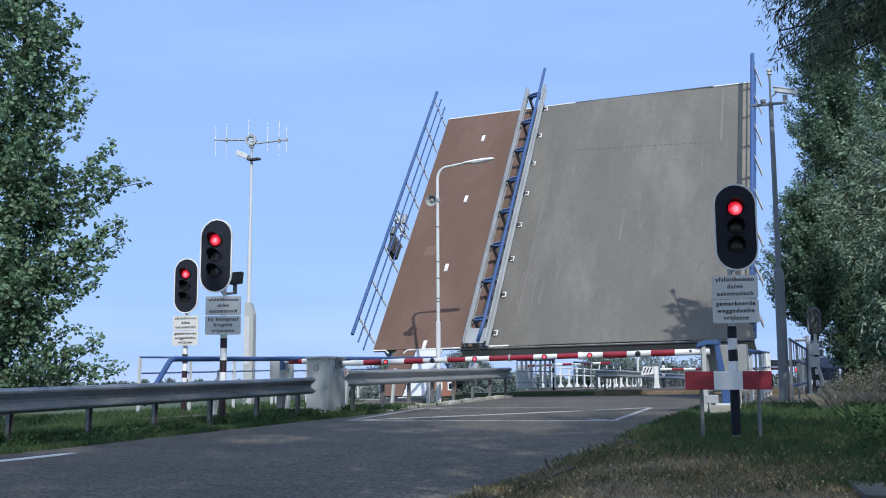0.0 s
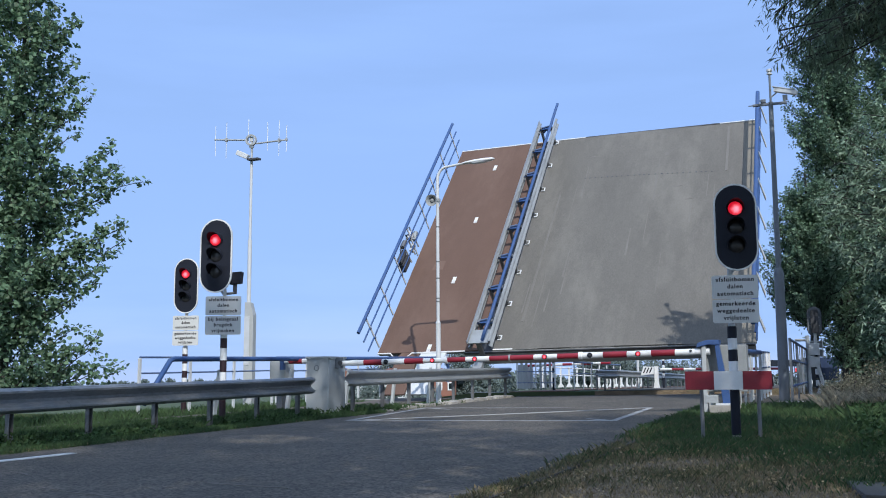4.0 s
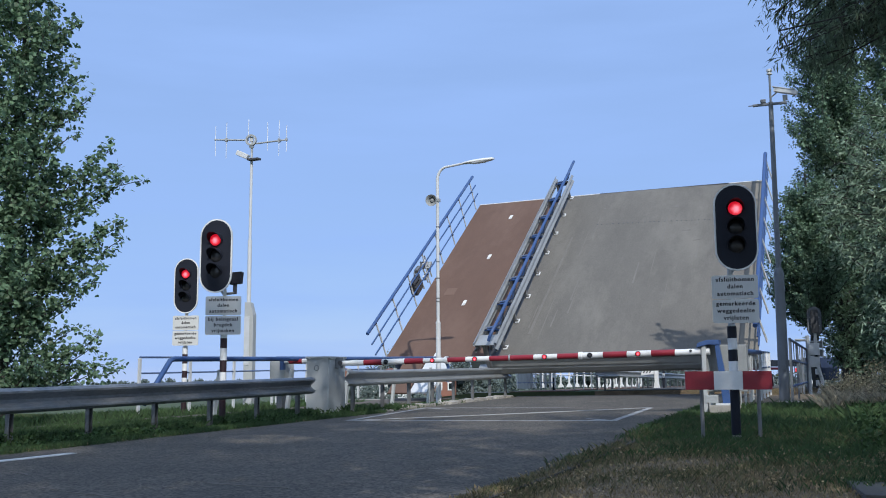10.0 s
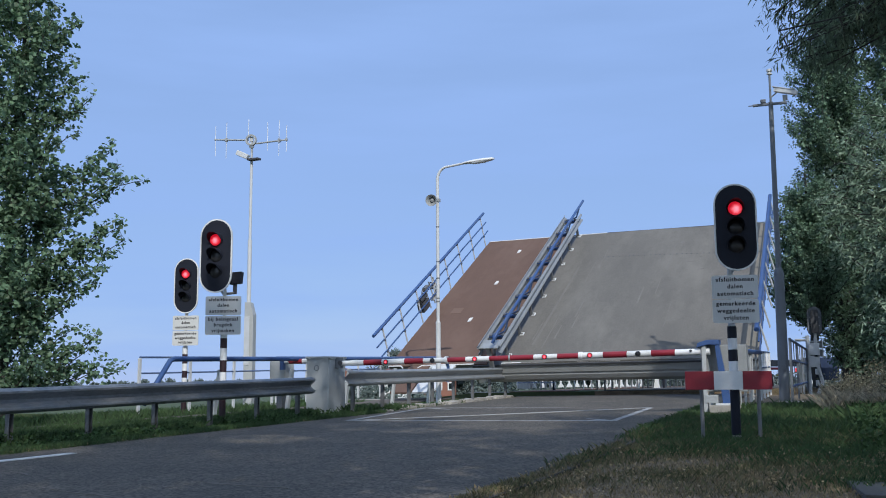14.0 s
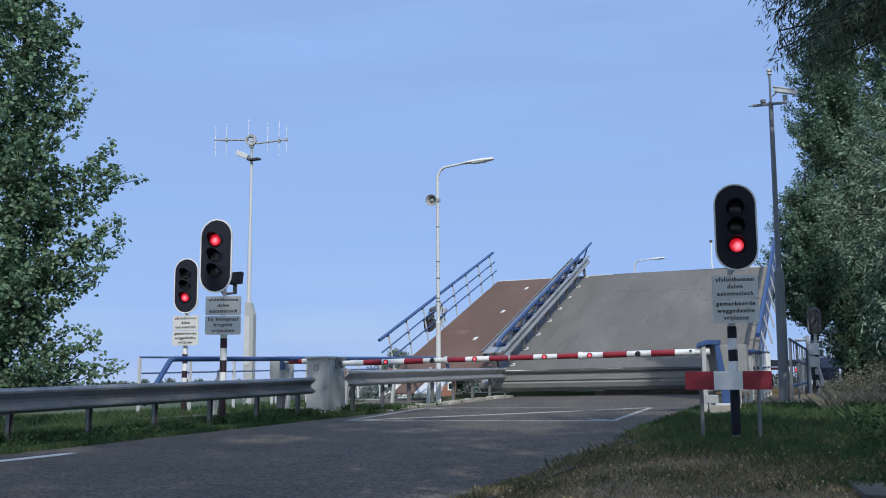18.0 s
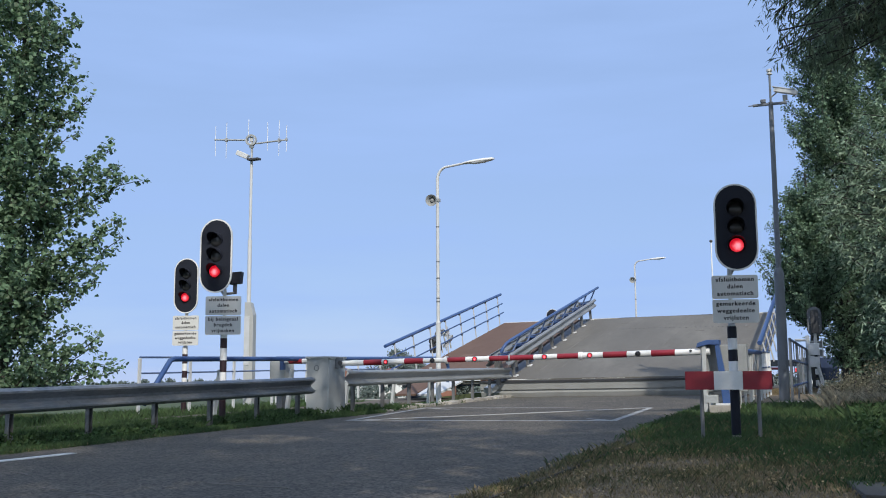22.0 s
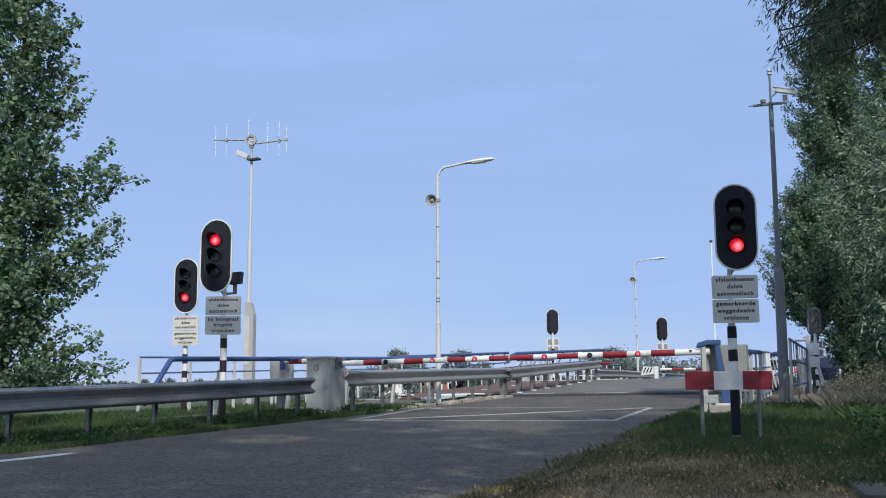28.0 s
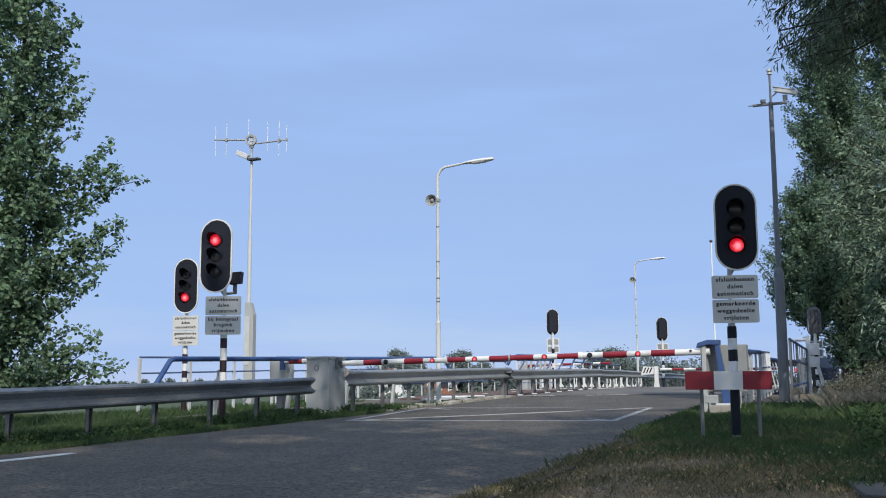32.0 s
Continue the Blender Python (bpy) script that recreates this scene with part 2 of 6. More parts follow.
BRUSH = mat("dry_brush_leaf", (0.19, 0.185, 0.125), 0.8, var=0.35, scale=3, fine=25, island=0.6, transl=0.3, bump=0)
DARKCONCRETE = mat("weathered_concrete", (0.085, 0.082, 0.074), 0.9, var=0.25, scale=3, fine=40, bump=0.5, dirt=(0.07, 0.08, 0.05), dirt_amount=0.8)
WEED = mat("weed_leaf", (0.050, 0.092, 0.034), 0.75, var=0.3, scale=3, fine=25, island=0.5, transl=0.3, bump=0, spec=0.2)
DRYLEAF = mat("fallen_leaf", (0.36, 0.27, 0.15), 0.8, var=0.3, island=0.5, bump=0)


# ---- mesh tools ----
class Geo:
    """Vertices and faces of one mesh."""

    def __init__(self):
        self.v, self.f = [], []

    def add(self, vs, fs):
        k = len(self.v)
        self.v += [tuple(p) for p in vs]
        self.f += [tuple(i + k for i in q) for q in fs]
        return self

    def box(self, x, y, z, sx, sy, sz, m=None):
        """A box by its centre and its sizes, turned by m about that centre."""
        vs = [Vector((a * sx / 2, b * sy / 2, c * sz / 2)) for a in (-1, 1) for b in (-1, 1) for c in (-1, 1)]
        if m is not None:
            vs = [m.to_3x3() @ p for p in vs]
        o = Vector((x, y, z))
        return self.add([p + o for p in vs], [(0, 1, 3, 2), (4, 6, 7, 5), (0, 4, 5, 1), (2, 3, 7, 6), (0, 2, 6, 4), (1, 5, 7, 3)])

    def tube(self, pts, r, n=10, r2=None):
        """A round bar along a line of points, with closed ends; its radius runs from r to r2."""
        pts = [Vector(p) for p in pts]
        r2 = r if r2 is None else r2
        vs, fs = [], []
        up = None
        for i, p in enumerate(pts):
            d = (pts[min(i + 1, len(pts) - 1)] - pts[max(i - 1, 0)]).normalized()
            if up is None:
                up = Vector((0, 0, 1)) if abs(d.z) < 0.9 else Vector((1, 0, 0))
            a = d.cross(up).normalized()
            b = a.cross(d)
            up = b
            rr = r + (r2 - r) * i / max(1, len(pts) - 1)
            vs += [p + (a * math.cos(2 * math.pi * k / n) + b * math.sin(2 * math.pi * k / n)) * rr for k in range(n)]
        for i in range(len(pts) - 1):
            fs += [(i * n + k, i * n + (k + 1) % n, (i + 1) * n + (k + 1) % n, (i + 1) * n + k) for k in range(n)]
        fs += [tuple(range(n - 1, -1, -1)), tuple(range((len(pts) - 1) * n, len(pts) * n))]
        return self.add(vs, fs)

    def lathe(self, prof, n=20, m=None):
        """A turned body from (radius, height) pairs about the local z axis."""
        vs, fs = [], []
        for r, z in prof:
            vs += [Vector((r * math.cos(2 * math.pi * k / n), r * math.sin(2 * math.pi * k / n), z)) for k in range(n)]
        for i in range(len(prof) - 1):
            fs += [(i * n + k, i * n + (k + 1) % n, (i + 1) * n + (k + 1) % n, (i + 1) * n + k) for k in range(n)]
        fs += [tuple(range(n - 1, -1, -1)), tuple(range((len(prof) - 1) * n, len(prof) * n))]
        if m is not None:
            vs = [m @ p for p in vs]
        return self.add(vs, fs)

    def prism(self, poly, h, m):
        """A flat outline, from (x, y) pairs counter-clockwise, raised by h along the local z axis."""
        n = len(poly)
        vs = [m @ Vector((x, y, 0)) for x, y in poly] + [m @ Vector((x, y, h)) for x, y in poly]
        fs = [tuple(range(n - 1, -1, -1)), tuple(range(n, 2 * n))] + [(k, (k + 1) % n, n + (k + 1) % n, n + k) for k in range(n)]
        return self.add(vs, fs)

    def sweep(self, prof, a, b, flip=1.0):
        """An open profile of (out, up) pairs, drawn from point a to point b (level direction), 4 mm thick."""
        a, b = Vector(a), Vector(b)
        d = (b - a).normalized()
        s = d.cross(Vector((0, 0, 1))).normalized() * flip
        u = Vector((0, 0, 1)) - d * d.z
        vs = []
        for p in (a, b):
            for k, t in ((0, 0.0), (1, 0.005)):
                vs += [p + s * (o - t) + u * z for o, z in prof]
        n = len(prof)
        fs = []
        for i in range(n - 1):
            fs.append((i, i + 1, 2 * n + i + 1, 2 * n + i))
            fs.append((n + i, 3 * n + i, 3 * n + i + 1, n + i + 1))
            fs.append((i, n + i, n + i + 1, i + 1))
            fs.append((2 * n + i, 2 * n + i + 1, 3 * n + i + 1, 3 * n + i))
        fs += [(0, 2 * n, 3 * n, n), (n - 1, 2 * n - 1, 4 * n - 1, 3 * n - 1)]
        return self.add(vs, fs)


def mesh_of(name, g, material, bevel=0.0, smooth=False):
    me = bpy.data.meshes.new(name)
    if bevel:
        bm = bmesh.new()
        vs = [bm.verts.new(p) for p in g.v]
        for q in g.f:
            bm.faces.new([vs[i] for i in q])
        bmesh.ops.recalc_face_normals(bm, faces=bm.faces)
        bmesh.ops.bevel(bm, geom=list(bm.edges), offset=bevel, segments=2, affect="EDGES", profile=0.7, clamp_overlap=True)
        bm.to_mesh(me)
        bm.free()
    else:
        me.from_pydata(g.v, [], g.f)
        bm = bmesh.new()
        bm.from_mesh(me)
        bmesh.ops.recalc_face_normals(bm, faces=bm.faces)
        bm.to_mesh(me)
        bm.free()
    if smooth:
        for p in me.polygons:
            p.use_smooth = len(p.vertices) <= 4
        me.set_sharp_from_angle(angle=radians(48))
    me.materials.append(material)
    return me


def part(name, g, material, parent, label="", bevel=0.0, smooth=False, at=None):
    """One mesh under a thing or a part; g is a Geo or a mesh that alike parts share."""
    me = g if isinstance(g, bpy.types.Mesh) else mesh_of(name, g, material, bevel, smooth)
    ob = new(name, me)
    ob.parent = parent
    if at is not None:
        ob.matrix_basis = at
    return tagged(ob, label)


def thing(name, label, category, group="", kind="", at=None, g=None, material=None, bevel=0.0, smooth=False):
    """A top-level thing: an Empty at its base, or one mesh where g is given."""
    ob = new(name, mesh_of(name, g, material, bevel, smooth) if g else None)
    if at is not None:
        ob.matrix_basis = at
    return tagged(ob, label, category, group, kind)


def stadium(w, h, n=10):
    """An upright outline with half-round ends, counter-clockwise."""
    r = w / 2
    top = [(r * math.cos(math.pi * k / n), h / 2 - r + r * math.sin(math.pi * k / n)) for k in range(n + 1)]
    return top + [(-x, -y) for x, y in top]


def rounded(w, h, r=0.03, n=4):
    out = []
    for cx, cy, a0 in ((w / 2 - r, h / 2 - r, 0), (-w / 2 + r, h / 2 - r, 90), (-w / 2 + r, -h / 2 + r, 180), (w / 2 - r, -h / 2 + r, 270)):
        out += [(cx + r * math.cos(radians(a0 + 90 * k / n)), cy + r * math.sin(radians(a0 + 90 * k / n))) for k in range(n + 1)]
    return out


FACE = pose(0, 0, 0, 90, 0, 0)  # outlines drawn in x, z, raised towards -y


def ring(outer, inner, h, m):
    """A flat frame between two outlines of as many points, raised by h."""
    g = Geo()
    n = len(outer)
    vs = [m @ Vector((x, y, z)) for z in (0, h) for o in (outer, inner) for x, y in o]
    fs = []
    for k in range(n):
        j = (k + 1) % n
        fs += [(k, j, n + j, n + k), (2 * n + k, 3 * n + k, 3 * n + j, 2 * n + j), (k, 2 * n + k, 2 * n + j, j), (n + k, n + j, 3 * n + j, 3 * n + k)]
    return g.add(vs, fs)


def lettering(text, size, material, parent, m):
    """One line of writing as a flat mesh, centred, its plane turned by m."""
    cu = bpy.data.curves.new("lettering", "FONT")
    cu.body, cu.size, cu.align_x, cu.extrude, cu.space_character, cu.offset = text, size, "CENTER", 0.001, 1.2, size * 0.014
    cu.resolution_u = 3
    tmp = bpy.data.objects.new("lettering", cu)
    scene.collection.objects.link(tmp)
    bpy.context.view_layer.update()
    me = bpy.data.meshes.new_from_object(tmp.evaluated_get(bpy.context.evaluated_depsgraph_get()))
    bpy.data.objects.remove(tmp)
    # a second strike, slightly aside, gives the bold weight
    bm = bmesh.new()
    bm.from_mesh(me)
    again = bmesh.ops.duplicate(bm, geom=list(bm.verts) + list(bm.edges) + list(bm.faces))
    bmesh.ops.translate(bm, verts=[e for e in again["geom"] if isinstance(e, bmesh.types.BMVert)], vec=(size * 0.05, size * 0.015, 0.0006))
    bm.to_mesh(me)
    bm.free()
    me.materials.clear()
    me.materials.append(material)
    ob = new("lettering", me)
    ob.parent, ob.matrix_basis = parent, m
    return ob


def road_z(y, x=-5.4):
    """Height of the road; near the canal it falls a little to the left."""
    z = 0.235 * min(1.0, max(0.0, (y - 8.0) / 18.4)) - 0.012 * max(0.0, min(60.0, y - 40.0))
    return z + 0.0155 * (max(-14.0, min(2.0, x)) + 5.4) * min(1.0, max(0.0, (y - 9.0) / 12.0)) * min(1.0, max(0.0, (60.0 - y) / 20.0))


LEAF_NEAR, LEAF_FAR = 26.52, 36.95   # the gap in the road that the leaf closes
ROAD_L, ROAD_R = -8.72, -2.3


# ---- ground, canal, road ----
def ground_z(x, y):
    z = road_z(y, x) - 0.03
    if x < -14:
        z -= min(1.1, (-14 - x) * 0.11)
    if x > 5:
        z -= min(0.9, (x - 5) * 0.12)
    if y > 60 or y < -60:
        z = min(z, -0.55)
    return z - 0.009 * max(0.0, math.hypot(x, y) - 60.0)


def sheet(xs, ys, zf):
    """A sheet over a grid of lines, its height by zf."""
    g = Geo()
    nx = len(xs)
    g.add([(x, y, zf(x, y)) for y in ys for x in xs], [(j * nx + i, j * nx + i + 1, (j + 1) * nx + i + 1, (j + 1) * nx + i) for j in range(len(ys) - 1) for i in range(nx - 1)])
    return g


QUAY_A, QUAY_B = 26.45, 37.0
gx = [-3000, -800, -250, -90, -50, -35, -28, -24, -20, -17] + [-14 + 1.0 * i for i in range(27)] + [14, 17, 20, 30, 50, 90, 250, 800, 3000]
gy = [-3000, -800, -250, -90, -60, -40, -25] + [-15 + 1.5 * i for i in range(27)] + [25.5, 26.0, QUAY_A, QUAY_A + 0.02, 31, QUAY_B - 0.02, QUAY_B, 38, 40, 44, 48, 54, 60, 61, 75, 100, 160, 300, 800, 3000]


def land(x, y):
    if QUAY_A + 0.01 < y < QUAY_B - 0.01:
        return -3.2
    z = ground_z(x, y)
    if -13 < y < 25 and -14 < x < 12 and not (ROAD_L - 0.4 < x < ROAD_R + 0.4):
        z += 0.05 * noise.noise(Vector((x * 0.5, y * 0.5, 3.0)))
    return z


ground = thing("ground", "grassy verges and flat polder land beside the road", "ground", kind="structure", g=sheet(gx, gy, land), material=SOIL)
ground.data.materials.append(FIELD)
for p in ground.data.polygons:
    if p.center.x < -9.2 or p.center.x > 12 or p.center.y > 38 or p.center.y < -20:
        p.material_index = 1
water = thing("water", "dark canal water under the bridge", "water", kind="structure",
              g=sheet([-400, -60, -20, 0, 20, 60, 400], [QUAY_A + 0.03, 30, 34, QUAY_B - 0.03], lambda x, y: -1.5), material=WATER)


def strip(x0, x1, ys, lift, thick=0.06):
    g = Geo()
    vs = []
    for y in ys:
        za, zb = road_z(y, x0) + lift, road_z(y, x1) + lift
        vs += [(x0, y, za), (x1, y, zb), (x1, y, zb - thick), (x0, y, za - thick)]
    fs = []
    for i in range(len(ys) - 1):
        a, b = 4 * i, 4 * i + 4
        fs += [(a, a + 1, b + 1, b), (a + 1, a + 2, b + 2, b + 1), (a + 2, a + 3, b + 3, b + 2), (a + 3, a, b, b + 3)]
    e = 4 * (len(ys) - 1)
    fs += [(0, 3, 2, 1), (e, e + 1, e + 2, e + 3)]
    return g.add(vs, fs)


near_ys = [-80, -40, -10, 0, 4, 8, 11, 14, 17, 20, 23, 26.4]
far_ys = [37.02, 40, 45, 50, 60, 80, 110, 200]
road = thing("road", "worn grey asphalt road leading onto the bridge", "road", kind="structure", g=strip(ROAD_L, ROAD_R, near_ys, 0.0), material=ASPHALT)
road_far = thing("road_far", "grey asphalt road beyond the canal", "road", kind="structure", g=strip(-8.6, -2.1, far_ys, 0.0), material=ASPHALT)
cycle_near = thing("cycle_path", "dusty red-brown cycle path beside the road", "cycle path", kind="structure", g=strip(-12.5, -10.5, near_ys, 0.0), material=DUSTY)
cycle_far = thing("cycle_path_far", "red-brown cycle path beyond the canal", "cycle path", kind="structure", g=strip(-12.5, -10.1, far_ys, 0.0), material=BROWN)

# quay walls and the abutments on which the leaf rests
g = Geo()
g.box(-4.75, QUAY_A - 0.25, -1.45, 19.0, 0.5, 3.1)
quay = thing("quay_wall_near", "weathered concrete quay wall", "quay wall", kind="structure", g=g, material=CONCRETE, bevel=0.03)
g = Geo()
g.box(-4.75, QUAY_B + 0.25, -1.45, 19.0, 0.5, 3.1)
thing("quay_wall_far", "weathered concrete quay wall across the canal", "quay wall", kind="structure", g=g, material=CONCRETE, bevel=0.03)
g = Geo()
g.box(-5.40, 26.41, 0.197, 6.6, 0.12, 0.10, pose(0, 0, 0, 0, -0.86, 0))
thing("joint_edge", "dark steel expansion joint at the road's end", "joint", kind="structure", g=g, material=DARK, bevel=0.008)
g = Geo()
g.box(-5.35, 37.06, 0.19, 6.6, 0.1, 0.1, pose(0, 0, 0, 0, -0.86, 0))
thing("joint_edge_far", "dark steel expansion joint across the canal", "joint", kind="structure", g=g, material=DARK, bevel=0.008)
# rough kerb of stones and crumbling concrete along the left edge of the road
rs = random.Random(5)
kerb = thing("kerb", "crumbling concrete kerb with weeds along the road", "kerb", kind="structure")
for i in range(64):
    y = 16.9 + 9.4 * (i + rs.uniform(-0.6, 0.6)) / 64
    a = rs.uniform(0.018, 0.07)
    g = Geo()
    g.lathe([(a * 0.5, -0.06), (a * rs.uniform(0.9, 1.1), -0.02), (a * rs.uniform(0.7, 0.95), a * 0.4), (a * 0.35, a * rs.uniform(0.5, 0.8))], 7, pose(0, 0, 0, rs.uniform(-15, 15), rs.uniform(-15, 15), rs.uniform(0, 90)) @ Matrix.Diagonal((rs.uniform(0.7, 1.3), rs.uniform(0.8, 1.5), 0.9, 1)))
    part("stone", g, RUBBLE, kerb, at=pose(-8.80 + rs.uniform(-0.12, 0.10), y, road_z(y, -8.66)))


for i in range(13):
    y0 = 19.3 + 0.55 * i
    w, h = rs.uniform(0.20, 0.34), rs.uniform(0.04, 0.085)
    g = Geo().prism([(-w / 2, rs.uniform(0.0, 0.06)), (w / 2 - rs.uniform(0, 0.05), rs.uniform(0.0, 0.08)), (w / 2, rs.uniform(0.25, 0.35)), (w / 2 - rs.uniform(0, 0.06), rs.uniform(0.48, 0.53)), (-w / 2, rs.uniform(0.46, 0.53))], h + 0.06, pose(0, 0, -0.06, rs.uniform(-3, 3), rs.uniform(-4, 4), 0))
    part("edging_slab", g, EDGING, kerb, "pale broken concrete slab", bevel=0.012, at=pose(-8.90 + rs.uniform(-0.03, 0.03), y0, road_z(y0, -8.66)))


def mark(name, poly, material, parent_z=0.006):
    """A thin painted quad on the road from four plan corners."""
    g = Geo()
    n = len(poly)
    g.add([(x, y, road_z(y, x) + parent_z) for x, y in poly] + [(x, y, road_z(y, x) - 0.02) for x, y in poly],
          [tuple(range(n)), tuple(range(2 * n - 1, n - 1, -1))] + [(k, n + k, n + (k + 1) % n, (k + 1) % n) for k in range(n)])
    return g


def line_poly(a, b, w):
    a, b = Vector(a), Vector(b)
    d = (b - a).normalized()
    s = Vector((-d.y, d.x)) * w / 2
    return [tuple(a - s), tuple(b - s), tuple(b + s), tuple(a + s)]


BOX = [(-7.85, 14.63), (-3.37, 15.04), (-3.53, 19.09), (-8.58, 19.6)]
box_mark = thing("box_marking", "worn white crossed box painted on the asphalt", "road marking", kind="structure")
for a, b in ((0, 1), (1, 2), (2, 3), (3, 0), (0, 2), (1, 3)):
    part("painted_line", mark("painted_line", line_poly(BOX[a], BOX[b], 0.11 if (a, b) in ((1, 2), (3, 0)) else 0.10), WORN, 0.004 + 0.002 * (a + b == 2 or (a, b) == (1, 3))), WORN, box_mark)
edge_mark = thing("edge_line", "white dashes painted along the road's edge", "road marking", kind="structure")
for k in range(-3, 1):
    y0 = 5.35 + 6.0 * k
    part("dash", mark("dash", line_poly((-7.92, y0), (-7.90, y0 + 3.0), 0.11), PAINT), PAINT, edge_mark)
for k in range(4):
    y0 = 39.0 + 9.0 * k
    part("dash", mark("dash", line_poly((-5.4, y0), (-5.4, y0 + 3.0), 0.10), PAINT), PAINT, edge_mark)
for sx in (-12.3, -10.3):
    part("painted_line", mark("painted_line", line_poly((sx, 37.1), (sx, 60), 0.08), WORN), WORN, edge_mark)


# pale sealed cracks in the worn asphalt
cracks = thing("crack_seal", "pale irregular sealed cracks in the asphalt", "road marking", kind="structure")
rc = random.Random(12)
for x0, y0, x1, y1, n in ((-5.6, 5.7, -3.4, 5.15, 16), (-4.9, 6.5, -3.9, 6.35, 8), (-6.9, 6.6, -6.5, 6.4, 5), (-4.3, 8.6, -3.9, 8.9, 5), (-7.4, 10.9, -6.9, 11.2, 5)):
    left, right = [], []
    for i in range(n + 1):
        k = i / n
        x, y = x0 + (x1 - x0) * k, y0 + (y1 - y0) * k + rc.uniform(-0.03, 0.03)
        w = rc.uniform(0.006, 0.03) * math.sin(math.pi * (0.08 + 0.84 * k))
        left.append((x, y + w))
        right.append((x, y - w))
    part("crack", mark("crack", right + left[::-1], CRACK, 0.003), CRACK, cracks)


# ---- steel guardrails ----
WPROF = [(0.02, 0.0), (0.055, 0.008), (0.083, 0.04), (0.083, 0.066), (0.0, 0.128), (0.0, 0.168), (0.083, 0.244), (0.083, 0.27), (0.055, 0.302), (0.02, 0.31)]


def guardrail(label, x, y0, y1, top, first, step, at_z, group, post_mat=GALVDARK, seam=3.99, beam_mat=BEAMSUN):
    t = thing("guardrail", label, "guardrail", group)
    y = y0
    while y < y1 - 0.05:
        e = min(y1, y + seam)
        g = Geo().sweep(WPROF, (x + 0.004 * (int(y * 10) % 2), y, top(y) - 0.31), (x, e + 0.0, top(e) - 0.31))
        part("beam", g, beam_mat, t)
        g = Geo().sweep([(o + 0.006, z) for o, z in WPROF[1:-1]], (x, e - 0.30, top(e) - 0.31), (x, e - 0.002, top(e) - 0.31))
        part("lap_joint", g, beam_mat, t)
        y = e
    y = first
    while y < y1:
        h = top(y) - at_z(y) - 0.03
        g = Geo()
        g.box(0, 0, h / 2, 0.006, 0.07, h).box(0.03, 0.032, h / 2, 0.06, 0.006, h).box(0.03, -0.032, h / 2, 0.06, 0.006, h)
        part("post", g, post_mat, t, at=pose(x - 0.09, y, at_z(y)))
        g = Geo().box(0, 0, 0, 0.07, 0.10, 0.16)
        part("spacer", g, GALVDARK, t, bevel=0.006, at=pose(x - 0.04, y, top(y) - 0.155))
        y += step
    return t


guardrail("weathered galvanised steel guardrail on grassy verge", -9.3, -6.0, 15.80, lambda y: 0.71 + 0.0125 * (y - 8.6), -4.51, 1.333, lambda y: ground_z(-9.3, y) - 0.1, "guardrails", beam_mat=BEAMSHADE)
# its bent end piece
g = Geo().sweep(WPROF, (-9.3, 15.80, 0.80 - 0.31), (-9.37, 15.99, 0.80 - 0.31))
part("end_piece", g, BEAMSHADE, bpy.data.objects["guardrail"], "bent guardrail end")
guardrail("galvanised steel guardrail between road and cycle path", -8.95, 16.55, 26.50, lambda y: 0.93 + 0.0095 * (y - 16.8), 17.0, 1.333, lambda y: road_z(y) - 0.06, "guardrails")
guardrail("galvanised steel guardrail beyond the canal", -8.95, 37.1, 75.0, lambda y: road_z(y) + 0.75, 37.5, 1.333, lambda y: road_z(y) - 0.06, "guardrails")


# ---- the moving bridge leaf ----
TILT = -0.86
leaf = thing("bridge_leaf", "bridge leaf with grey road deck, brown cycle path, blue railings", "bridge", at=pose(-8.716, 24.394, 0.352, 0, TILT, 0))
V0, V1 = 2.10, 12.49        # near and far edge of the deck along the leaf
U = (-3.71, -1.02, -0.18, 6.75)  # cycle path, median strip, roadway
# plates and girders under the surface
g = Geo()
g.box((U[0] + U[3]) / 2, (V0 + V1) / 2, -0.06, U[3] - U[0] - 0.02, V1 - V0 - 0.02, 0.07)
part("deck_plate", g, GALVDARK, leaf)
def far_edge(u):
    """Where the free end of the roadway lies: a little out of square."""
    return V1 - 0.022 * max(0.0, u - 0.8)


g = Geo()
nv = 8
for i in range(nv + 1):
    u = U[2] + (6.3 - U[2]) * i / nv
    for v, w in ((V0, 0.0), (far_edge(u), 0.0), (far_edge(u), -0.05), (V0, -0.05)):
        g.v.append((u, v, w + 0.035 - 0.035 * ((u - 2.7) / 3.1) ** 2))
g.f = [(4 * i + k, 4 * i + 4 + k, 4 * i + 4 + (k + 1) % 4, 4 * i + (k + 1) % 4) for i in range(nv) for k in range(4)] + [(0, 1, 2, 3), (4 * nv + 3, 4 * nv + 2, 4 * nv + 1, 4 * nv)]
part("road_surface", g, DECK, leaf, "grey worn asphalt road deck")
g = Geo().prism([(6.3, V0), (6.78, V0), (6.78, far_edge(6.78)), (6.3, far_edge(6.3))], 0.05, pose(0, 0, -0.055))
part("edge_strip", g, EDGEASPHALT, leaf, "sandy grey strip along the deck's edge", bevel=0.004)
g = Geo().box((U[0] - 0.62) / 2, (V0 + V1) / 2, -0.005, -0.62 - U[0], V1 - V0, 0.05)
part("cycle_surface", g, BROWN, leaf, "red-brown cycle path surface")
